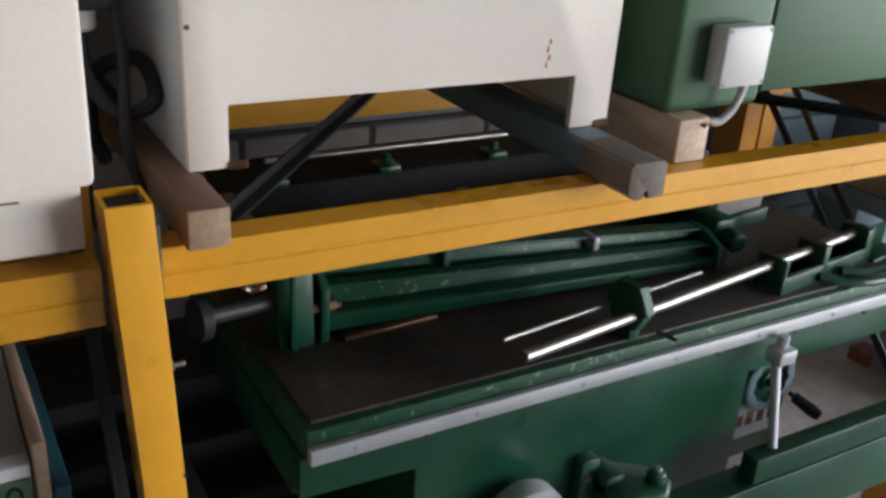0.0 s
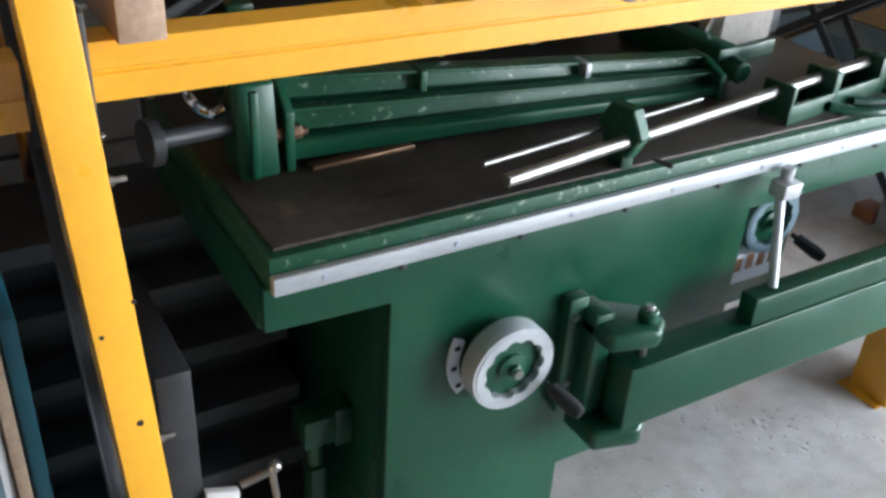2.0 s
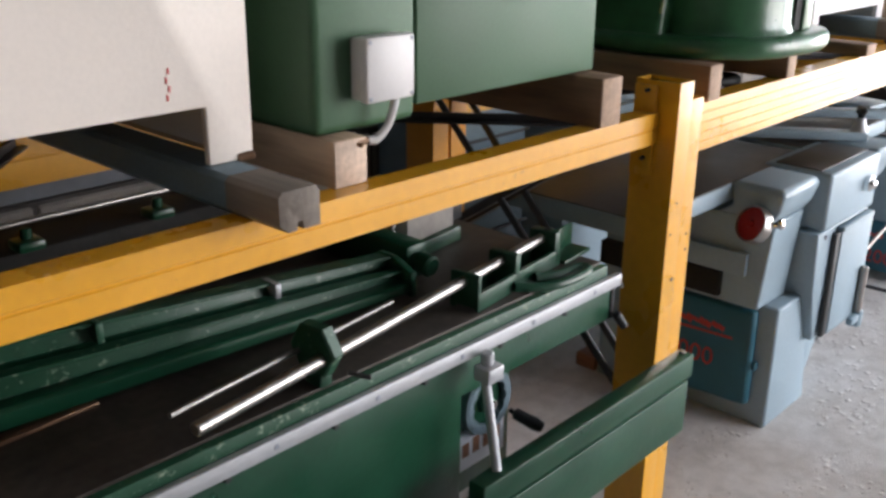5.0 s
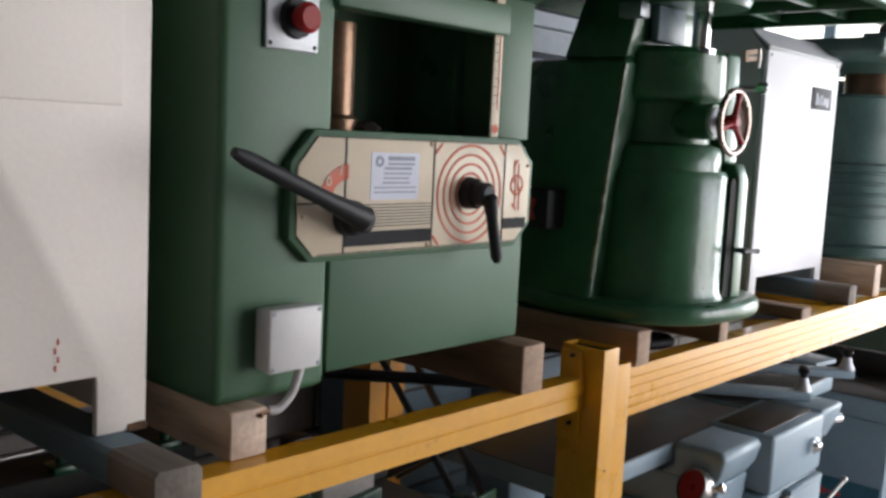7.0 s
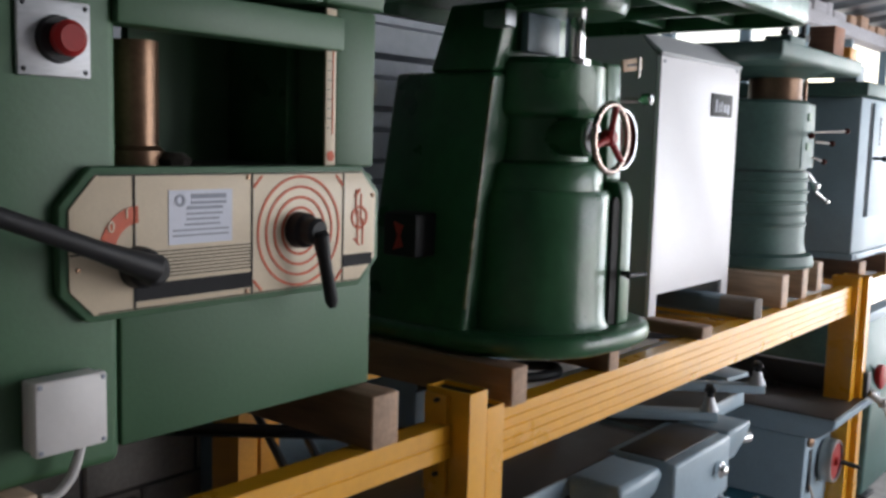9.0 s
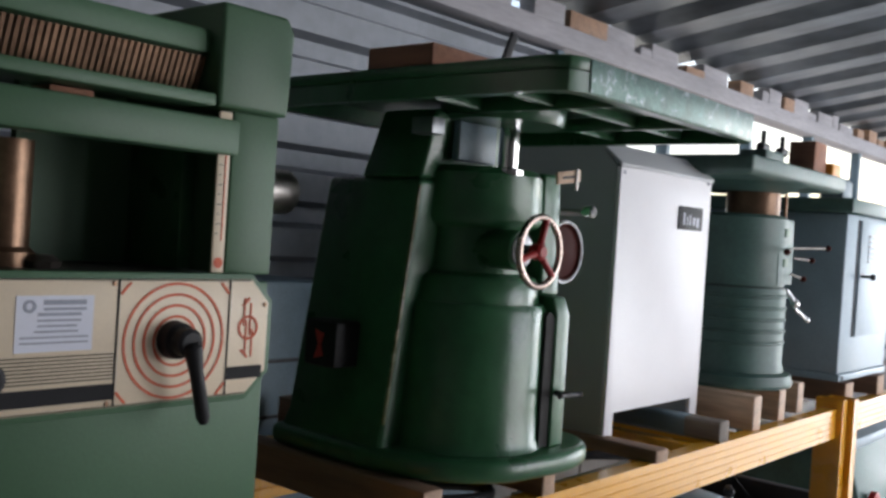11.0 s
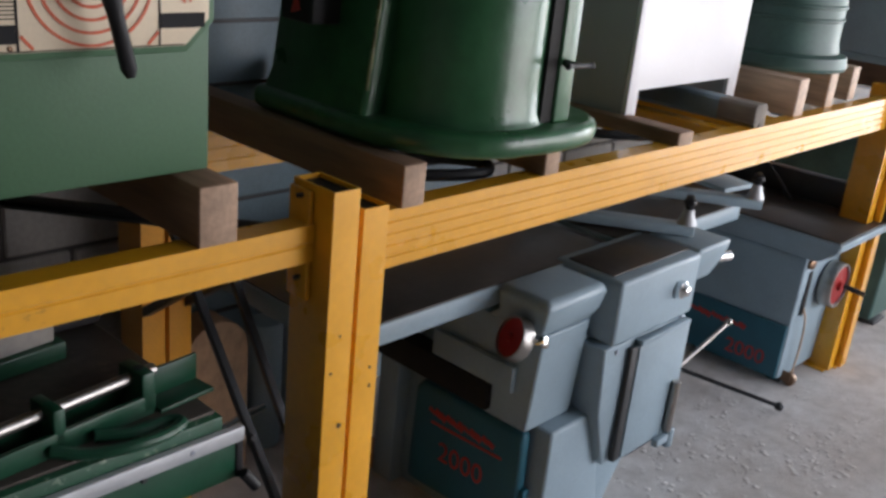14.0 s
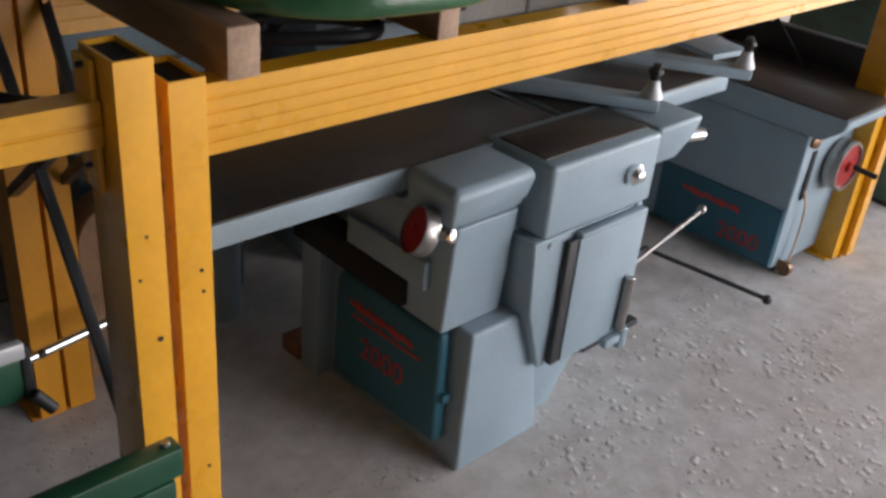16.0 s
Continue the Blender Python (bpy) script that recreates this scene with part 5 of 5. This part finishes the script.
solid("steel_strip", put(box(-0.09, 0.09, -0.012, 0.012, 0, 0.006, 0.001), Matrix.Translation((0.866, 1.592, 0.8455)) @ Matrix.Rotation(radians(3), 4, "Z")), BROWN_STEEL, "thin brown steel strip lying on an iron table", "strip", origin=(0.866, 1.592, 0.8455))
solid("steel_bar", rod((1.28, 1.745, 0.935), (1.62, 1.86, 0.925), 0.011, 16), STEEL, "short bright steel bar resting behind a green fence", "bar", origin=(1.28, 1.745, 0.935))
tb = thing("stacked_tools", (1.8, 1.78, 0.846), "dark steel clamp and grey block piled on an iron table", "tools")
part("block", put(box(-0.085, 0.085, -0.03, 0.03, 0, 0.075, 0.006), Matrix.Translation((1.78, 1.72, 0.88)) @ Matrix.Rotation(radians(8), 4, "Z")), BLOCK, tb, "rough grey block")
part("block_base", put(box(-0.10, 0.10, -0.04, 0.04, 0, 0.034, 0.004), Matrix.Translation((1.78, 1.72, 0.8455)) @ Matrix.Rotation(radians(8), 4, "Z")), GREEN, tb)
part("dark_clamp", join(box(1.70, 2.0, 1.79, 1.86, 0.846, 0.91, 0.01), box(1.72, 1.78, 1.80, 1.85, 0.91, 0.99, 0.008)), BLACK_STEEL, tb)
part("thin_handle", rod((1.655, 1.70, 0.87), (1.70, 1.69, 0.985), 0.005, 10), CHROME, tb)
sb = thing("steel_bar", (1.1, 2.0, 1.02), "thin bright steel bar lying on clamps of a dark bed", "bar")
part("bar", rod((0.79, 1.985, 1.019), (1.42, 1.985, 1.017), 0.006, 12), STEEL, sb)
dm = thing("dark_machine_bed", (1.1, 2.1, 0.846), "dark oily machine bed with green clamps behind a green table", "machine")
part("bed", box(0.72, 1.60, 1.97, 2.15, 0.846, 0.97, 0.01), OILY_AND_SHADE, dm)
part("stand", box(0.74, 1.58, 1.965, 2.12, 0, 0.845, 0.01), BLACK_STEEL, dm)
for x in (0.78, 1.02, 1.28, 1.50):
    part("bed_clamp", join(box(x, x + 0.05, 1.95, 2.0, 0.971, 0.99, 0.006), rod((x + 0.025, 1.975, 0.99), (x + 0.025, 1.975, 1.01), 0.01, 12)), GREEN, dm)

bh = thing("black_hose", (2.62, 1.55, 1.13), "black rubber hose coiled between rack bearers", "hose")
part("hose", hose([(2.47, 1.72, 1.10), (2.55, 1.60, 1.115), (2.64, 1.53, 1.12), (2.74, 1.50, 1.12), (2.80, 1.56, 1.118), (2.72, 1.66, 1.115), (2.58, 1.70, 1.112), (2.50, 1.80, 1.11)], 0.013), BLACK, bh)
solid("silver_pipe", rod((2.18, 2.02, 0.30), (2.62, 2.10, 0.30), 0.012, 14), CHROME, "bright silvery pipe passing behind the rack posts", "pipe", origin=(2.18, 2.02, 0.30))

# ---------------------------------------------------------------- machines beside the first post
lm = thing("white_teal_machine", (0, 1.75, 0), "white and teal machine with the number 30 on green label", "machine")
part("body", box(-0.5, 0.282, 1.50, 2.05, 0.0, 0.812, 0.008), WHITE, lm)
part("top", prism([(1.53, 0.813), (2.05, 0.90), (2.05, 0.83), (1.53, 0.8125)], "x", -0.5, 0.28, 0.002), CABINET_GREY, lm)
part("wood_edge", box(0.284, 0.302, 1.49, 2.05, 0.0, 0.85, 0.003), PALE_WOOD, lm)
part("side_sheet", box(0.306, 0.328, 1.495, 2.05, 0.0, 0.765, 0.004), TEAL, lm)
nl = part("number_label", box(0.16, 0.278, 1.4955, 1.4995, 0.738, 0.792, 0.001), SAGE, lm, "grey-green label with black number")
sheet_text("30", 0.052, (0.243, 1.4948, 0.748), FACE_Y, BLACK_INK, nl)
part("dark_panel", box(-0.3, 0.268, 1.494, 1.4995, 0.30, 0.678, 0.004), BLUE_STEEL, lm)
part("dial", turned((0.19, 1.494, 0.60), (0.19, 1.48, 0.60), [(0.035, 0), (0.033, 0.006)], 24), BLACK, lm)
lk = part("lever", rod((0.24, 1.53, 0.98), (0.30, 1.55, 0.99), 0.007, 12), STEEL, lm)
part("lever_knob", ball((0.305, 1.55, 0.99), 0.014), BLACK, lk)
part("lever_arm", box(0.215, 0.24, 1.52, 1.54, 0.86, 1.0, 0.004), BLACK_STEEL, lm)
ls = thing("lathe_bed", (0.42, 1.9, 0), "dark grey lathe bed with stepped ways under the rack", "lathe")
for k in range(6):
    part("way", box(0.335, 0.80, 1.60 + 0.055 * k, 2.12, 0.08 + 0.105 * k, 0.12 + 0.105 * k, 0.006), LATHE_GREY, ls)
    part("bed_step", box(0.345, 0.79, 1.63 + 0.055 * k, 2.11, 0.0 if k == 0 else 0.0155 + 0.105 * k, 0.0795 + 0.105 * k, 0.003), BLACK_STEEL, ls)
pc = thing("pale_bracket", (0.56, 1.52, 0), "pale cut-out metal bracket with a small lever on a green stand", "bracket")
part("stand", box(0.49, 0.545, 1.50, 1.80, 0, 0.60, 0.005), BLACK_STEEL, pc)
part("plate", prism([(0.505, 0.12), (0.60, 0.12), (0.60, 0.22), (0.575, 0.22), (0.575, 0.25), (0.60, 0.25), (0.60, 0.34), (0.545, 0.36), (0.545, 0.34), (0.505, 0.34)], "y", 1.485, 1.4995, 0.002), BOX_GREY, pc)
part("lever", join(rod((0.60, 1.48, 0.36), (0.66, 1.47, 0.38), 0.008, 12), rod((0.65, 1.47, 0.38), (0.66, 1.465, 0.26), 0.006, 12), ball((0.655, 1.47, 0.385), 0.012)), STEEL, pc)

# ---------------------------------------------------------------- pale blue surface planer
sp = thing("surface_planer", (3.2, 1.7, 0), "pale blue-grey surface planer with iron tables and a teal side door", "planer")


def plate(x0, x1, y0, y1, z0, z1):
    t = part("table", box(x0, x1, y0, y1, z0, z1 - 0.004, 0.004), PALE_BLUE, sp)
    part("table_top", box(x0 + 0.004, x1 - 0.004, y0 + 0.004, y1 - 0.004, z1 - 0.0035, z1, 0.001), IRON, t, "brown worn iron surface")
    return t


plate(2.405, 3.39, 1.548, 2.02, 0.745, 0.80)
plate(3.455, 4.15, 1.548, 2.02, 0.745, 0.80)
part("cutter_block", rod((3.423, 1.55, 0.765), (3.423, 2.02, 0.765), 0.028, 24), STEEL, sp)
part("base", loft([(0.0, quad(3.005, 3.30, 1.398, 2.0)), (0.405, quad(3.015, 3.22, 1.405, 2.0))], 0.010), PALE_BLUE, sp)
part("base_wing", loft([(0.0, quad(3.306, 3.40, 1.45, 2.0)), (0.36, quad(3.25, 3.62, 1.45, 2.0))], 0.006), PALE_BLUE, sp)
part("column", loft([(0.4055, quad(2.955, 3.145, 1.45, 1.78)), (0.66, quad(2.945, 3.135, 1.425, 1.78)), (0.695, quad(2.945, 3.135, 1.42, 1.78))], 0.008), PALE_BLUE, sp)
part("column_web", loft([(0.41, quad(3.136, 3.164, 1.47, 1.60)), (0.52, quad(3.136, 3.20, 1.45, 1.60)), (0.72, quad(3.1355, 3.20, 1.44, 1.60))], 0.004), PALE_BLUE, sp)
# Solid block whose dark colour stands in for shade under the guard plate.
part("recess_shade", box(2.93, 3.0, 1.57, 2.0, 0.425, 0.505, 0.004), OILY_AND_SHADE, sp, "dark block painted as the shade of the opening under the guard plate")
part("guard_plate", box(2.926, 2.944, 1.49, 1.77, 0.512, 0.585, 0.004), PALE_BLUE, sp)
part("rear_column", box(3.0, 3.6, 1.78, 2.0, 0.37, 0.744, 0.006), PALE_BLUE, sp)
part("knee", loft([(0.696, quad(2.93, 3.13, 1.425, 1.60)), (0.735, quad(2.905, 3.135, 1.40, 1.546)), (0.79, quad(2.895, 3.14, 1.385, 1.546)), (0.806, quad(2.91, 3.13, 1.40, 1.546))], 0.010), PALE_BLUE, sp)
part("head", box(3.165, 3.56, 1.362, 1.58, 0.625, 0.806, 0.012, 3), PALE_BLUE, sp)
part("head_top", box(3.18, 3.55, 1.40, 1.547, 0.8065, 0.811, 0.002), IRON, sp, "brown worn iron surface")
part("front_plate", loft([(0.235, quad(3.235, 3.545, 1.375, 1.47)), (0.42, quad(3.165, 3.55, 1.37, 1.56)), (0.62, quad(3.145, 3.55, 1.37, 1.58))], 0.006), PALE_BLUE, sp)
part("slide_plate", box(3.285, 3.545, 1.348, 1.369, 0.25, 0.60, 0.006), PALE_BLUE, sp)
part("slide_cap", box(3.285, 3.535, 1.343, 1.368, 0.601, 0.617, 0.003), PALE_BLUE, sp)
part("slide_gap", box(3.252, 3.283, 1.352, 1.368, 0.25, 0.60, 0.002), BLACK_STEEL, sp, "dark slide gap")
part("spring_tube", rod((3.50, 1.335, 0.27), (3.505, 1.335, 0.43), 0.013, 18), STEEL, sp, "steel guide rod")
part("foot_clip", join(box(3.44, 3.50, 1.325, 1.347, 0.235, 0.26, 0.004), rod((3.52, 1.34, 0.21), (3.52, 1.34, 0.27), 0.018, 14)), PALE_BLUE, sp)
part("head_knob", turned((3.46, 1.362, 0.722), (3.46, 1.33, 0.722), [(0.026, 0), (0.026, 0.016), (0.018, 0.022), (0.014, 0.03), (0.006, 0.034)], 26), CHROME, sp, "chromed knob")
for x, z in ((3.20, 0.60), (3.52, 0.615)):
    part("screw", turned((x, 1.37, z), (x, 1.355, z), [(0.007, 0), (0.007, 0.005)], 12), GREY_INK, sp)
c1, c2 = Vector((2.885, 1.448, 0.692)), Vector((2.834, 1.468, 0.716))
wh = part("table_handwheel", turned(c1, c2, [(0.034, 0), (0.052, 0.002), (0.054, 0.006), (0.054, 0.034), (0.053, 0.037), (0.050, 0.037), (0.049, 0.030)], 40), STEEL, sp, "steel-rimmed red handwheel")
part("wheel_face", turned(c1 + (c2 - c1).normalized() * 0.027, c2, [(0.0495, 0), (0.0495, 0.004), (0.012, 0.007), (0.010, 0.016)], 36), RED, wh, "red wheel face")
part("wheel_knob", turned(c1 + Vector((0.0, -0.04, 0.012)), c1 + Vector((0.02, -0.09, 0.03)), [(0.008, 0), (0.01, 0.015), (0.016, 0.02), (0.016, 0.03), (0.008, 0.034)], 18), CHROME, wh)
part("wheel_shaft", rod(c1, (2.95, 1.48, 0.68), 0.014, 14), BLACK_STEEL, sp)
dr = part("side_door", prism([(1.452, 0.075), (1.458, 0.392), (1.83, 0.392), (1.855, 0.36), (1.865, 0.06), (1.83, 0.055)], "x", 2.966, 3.003, 0.014, 3), TEAL, sp, "dark teal door with red lettering")
part("door_catch", box(2.975, 2.998, 1.44, 1.454, 0.20, 0.225, 0.003), TEAL, dr)
for k in range(11):
    y = 1.78 - 0.022 * k
    part("script_stroke", put(box(-0.0006, 0.0006, -0.012, 0.012, -0.006 - 0.004 * (k % 3), 0.006 + 0.005 * (k % 2), 0), Matrix.Translation((2.9645, y, 0.315)) @ Matrix.Rotation(radians(22), 4, "X")), RED_INK, dr)
part("script_stroke", put(box(-0.0006, 0.0006, -0.13, 0.13, -0.004, 0.004, 0), Matrix.Translation((2.9645, 1.65, 0.285)) @ Matrix.Rotation(radians(-2), 4, "X")), RED_INK, dr)
sheet_text("2000", 0.085, (2.9645, 1.66, 0.175), FACE_X, RED_INK, dr)
part("cable_floor", hose([(3.34, 1.9, 0.012), (3.6, 1.8, 0.012), (3.75, 1.75, 0.012)], 0.01), BLACK, sp)
for (a, b_, kx, ky) in (((3.33, 1.93), (3.66, 1.455), 3.65, 1.475), ((3.80, 1.93), (4.12, 1.47), 4.11, 1.49)):
    ar = Vector((b_[0] - a[0], b_[1] - a[1], 0)).normalized()
    side = Vector((-ar.y, ar.x, 0)) * 0.032
    o = [Vector((*a, 0)) + side, Vector((*a, 0)) - side, Vector((*b_, 0)) - side, Vector((*b_, 0)) + side]
    am = part("fence_arm", prism([(p.x, p.y) for p in o], "z", 0.812, 0.842, 0.006), PALE_BLUE, sp)
    part("clamp_cone", turned((kx, ky, 0.842), (kx, ky, 0.9), [(0.030, 0), (0.028, 0.006), (0.018, 0.03), (0.015, 0.045)], 24), ALU, am, "silvery clamp cone")
    part("clamp_knob", join(turned((kx, ky, 0.885), (kx, ky, 0.95), [(0.010, 0), (0.012, 0.012), (0.020, 0.02), (0.018, 0.03)], 12), put(box(-0.034, 0.034, -0.012, 0.012, 0.0, 0.018, 0.006), Matrix.Translation((kx, ky, 0.905)) @ Matrix.Rotation(radians(30), 4, "Z"))), BLACK, am, "black wing knob")
part("fence", box(3.40, 4.25, 1.86, 1.90, 0.812, 0.93, 0.006), PALE_BLUE, sp)
part("slotted_plate", prism([(4.16, 1.62), (4.32, 1.60), (4.36, 1.75), (4.2, 1.85)], "z", 0.812, 0.83, 0.003), PALE_BLUE, sp)
part("arm_end", loft([(0.69, quad(3.562, 3.70, 1.40, 1.54)), (0.76, quad(3.562, 3.735, 1.375, 1.547)), (0.811, quad(3.562, 3.745, 1.368, 1.547))], 0.012), PALE_BLUE, sp)
part("end_grip", rod((3.725, 1.41, 0.742), (3.80, 1.395, 0.738), 0.018, 18), CHROME, sp, "chromed grip")
part("lock_lever", join(rod((3.55, 1.42, 0.36), (3.86, 1.38, 0.50), 0.0065, 12), ball((3.865, 1.38, 0.503), 0.013)), STEEL, sp, "long steel lock lever")
part("foot_lever", join(rod((4.26, 1.77, 0.07), (4.394, 1.356, 0.028), 0.008, 12), ball((4.394, 1.352, 0.027), 0.017), rod((3.40, 1.75, 0.10), (4.265, 1.77, 0.07), 0.010, 12)), BLACK_STEEL, sp, "dark foot lever near the floor")
part("pedal", box(3.66, 3.93, 1.54, 1.575, 0.004, 0.03, 0.006), BLACK_STEEL, sp)
solid("floor_shim", box(2.96, 3.04, 2.01, 2.09, 0, 0.05, 0.004), RED_WOOD, "small reddish wood shim on the floor", "shim", origin=(3.0, 2.05, 0))
part("rear_leg", box(2.96, 3.015, 1.92, 2.0, 0.0, 0.744, 0.006), PALE_BLUE, sp)

# ---------------------------------------------------------------- pale blue thicknesser with low bed
tk = thing("blue_thicknesser", (4.8, 1.75, 0), "pale blue thicknesser with low iron bed, teal panel and red handwheel", "thicknesser")
part("body", loft([(0.03, quad(4.585, 4.93, 1.455, 2.1)), (0.545, quad(4.565, 4.95, 1.44, 2.1))], 0.008), PALE_BLUE, tk)
part("bed_rim", loft([(0.546, quad(4.558, 5.2, 1.40, 2.12)), (0.60, quad(4.552, 5.2, 1.335, 2.12)), (0.635, quad(4.55, 5.2, 1.325, 2.12))], 0.008), PALE_BLUE, tk)
part("bed_top", box(4.562, 5.19, 1.337, 2.11, 0.6355, 0.641, 0.002), IRON, tk, "brown worn iron bed")
pn = part("side_panel", loft([(0.035, quad(4.573, 4.585, 1.462, 1.96)), (0.262, quad(4.566, 4.578, 1.458, 1.96))], 0.002), TEAL, tk, "teal side panel with red lettering")
for k in range(8):
    y = 1.84 - 0.03 * k
    part("script_stroke", put(box(-0.0006, 0.0006, -0.016, 0.016, -0.006 - 0.004 * (k % 3), 0.006 + 0.005 * (k % 2), 0), Matrix.Translation((4.5655, y, 0.20)) @ Matrix.Rotation(radians(18), 4, "X")), RED_INK, pn)
sheet_text("2000", 0.085, (4.5675, 1.60, 0.075), FACE_X, RED_INK, pn)
part("vent_slot", box(4.62, 4.65, 1.437, 1.442, 0.30, 0.48, 0.003), BLACK, tk)
part("side_knob", turned((4.60, 1.44, 0.52), (4.595, 1.42, 0.52), [(0.020, 0), (0.020, 0.014), (0.01, 0.018)], 20), BROWN_STEEL, tk)
part("cord", hose([(4.635, 1.436, 0.33), (4.65, 1.425, 0.27), (4.66, 1.425, 0.15), (4.655, 1.43, 0.04)], 0.004), PALE_WOOD, tk, "frayed tan cord")
c3 = Vector((4.81, 1.44, 0.40))
yv = Vector((0, -1, 0))
w3 = part("handwheel", turned(c3, c3 + yv, [(0.06, 0), (0.088, 0.004), (0.092, 0.010), (0.092, 0.05), (0.088, 0.056), (0.080, 0.056), (0.078, 0.046)], 44), STEEL, tk, "steel-rimmed handwheel")
part("wheel_face", turned(c3 + yv * 0.044, c3 + yv, [(0.079, 0), (0.079, 0.004), (0.02, 0.007), (0.016, 0.02)], 40), RED, w3, "red wheel face")
part("wheel_handle", rod(c3 + Vector((0.045, -0.05, -0.01)), c3 + Vector((0.075, -0.13, -0.03)), 0.010, 14), BLACK, w3)
part("fence", box(5.0, 5.05, 1.335, 2.2, 0.6415, 0.75, 0.006), BLACK_STEEL, tk, "black steel fence")
part("fence_clamp", join(rod((5.02, 1.33, 0.66), (5.05, 1.28, 0.62), 0.016, 14), rod((5.05, 1.28, 0.62), (5.09, 1.26, 0.53), 0.005, 10), ball((5.05, 1.28, 0.62), 0.022)), STEEL, tk)
part("foot", box(4.63, 4.72, 1.46, 1.52, 0, 0.0295, 0.003), BLACK_STEEL, tk)
cw = part("castor", turned((4.632, 1.43, 0.026), (4.66, 1.43, 0.026), [(0.022, 0), (0.026, 0.003), (0.026, 0.025), (0.022, 0.028)], 22), BROWN_STEEL, tk, "small rusty castor wheel")
part("fork", box(4.626, 4.631, 1.42, 1.475, 0.02, 0.06, 0.001), BROWN_STEEL, cw)
part("foot", box(4.63, 4.90, 1.95, 2.08, 0, 0.0295, 0.003), BLACK_STEEL, tk)

# ---------------------------------------------------------------- further machine beyond the third post
fm = thing("grey_green_machine", (5.9, 1.8, 0), "grey-green machine with a red handwheel under the rack", "machine")
part("body", loft([(0.02, quad(5.55, 6.3, 1.46, 2.1)), (0.55, quad(5.52, 6.3, 1.44, 2.1)), (0.86, quad(5.60, 6.3, 1.56, 2.1))], 0.012), MINT, fm)
part("top", box(5.45, 6.5, 1.50, 2.1, 0.861, 0.91, 0.01), PALE_BLUE, fm)
part("handwheel", turned((5.66, 1.46, 0.60), (5.66, 1.38, 0.60), [(0.05, 0), (0.06, 0.006), (0.06, 0.03), (0.05, 0.036)], 30), RED, fm)
part("foot", box(5.56, 5.70, 1.44, 1.6, 0, 0.0195, 0.003), BLACK_STEEL, fm)
part("foot", box(6.1, 6.25, 1.44, 1.6, 0, 0.0195, 0.003), BLACK_STEEL, fm)
off = thing("timber_offcut", (2.575, 2.32, 0), "round-topped brown timber offcuts standing behind the rack", "timber")
for k, (y, r) in enumerate(((2.26, 0.105), (2.303, 0.098), (2.346, 0.092))):
    arc_top = [(2.575 + 0.008 * k + r * math.cos(radians(a)), 0.40 + r * math.sin(radians(a))) for a in range(0, 181, 12)]
    part("board", prism([(2.575 + 0.008 * k + r, 0.0)] + arc_top + [(2.575 + 0.008 * k - r, 0.0)], "y", y, y + 0.04, 0.004), LOG_WOOD, off)
pipes = thing("pipe_bundle", (2.86, 2.345, 0), "pale blue metal pipes standing behind the rack", "pipes")
for x in (2.80, 2.92):
    part("pipe", turned((x, 2.345, 0), (x, 2.345, 1), [(0.054, 0), (0.055, 0.004), (0.055, 0.40), (0.05, 0.42)], 26), PALE_BLUE, pipes)
# pale covered machines stored behind
for x0, x1, z1, mat, lab_ in ((2.55, 3.05, 1.55, BLUE_STEEL, "blue-grey banded metal duct stored behind the rack"), (3.3, 3.9, 1.3, PALE_BLUE, "pale blue metal casing stored behind the rack")):
    tt = thing("stored_casing", ((x0 + x1) / 2, 2.5, 0), lab_, "casing")
    part("body", box(x0, x1, 2.42, 2.68, 0, z1, 0.02), mat, tt)
    for k in range(6):
        part("band", box(x0 - 0.004, x1 + 0.004, 2.41, 2.419, 0.45 + 0.17 * k, 0.46 + 0.17 * k, 0.001), BLACK_STEEL, tt) if 0.46 + 0.17 * k < z1 else None

# ---------------------------------------------------------------- wall blocks
bmesh_block = box(-0.193, 0.193, 0, 0.02, -0.093, 0.093, 0.006, 1)
block_mesh = bpy.data.meshes.new("block")
bmesh_block.to_mesh(block_mesh)
bmesh_block.free()
block_mesh.materials.append(BLOCK)
for row in range(4):
    for col in range(26):
        ob = new("block", block_mesh)
        ob.parent = wall_back
        ob.location = (-2.2 + 0.40 * col + 0.2 * (row % 2), random.uniform(-0.003, 0.003), 0.102 + 0.20 * row)
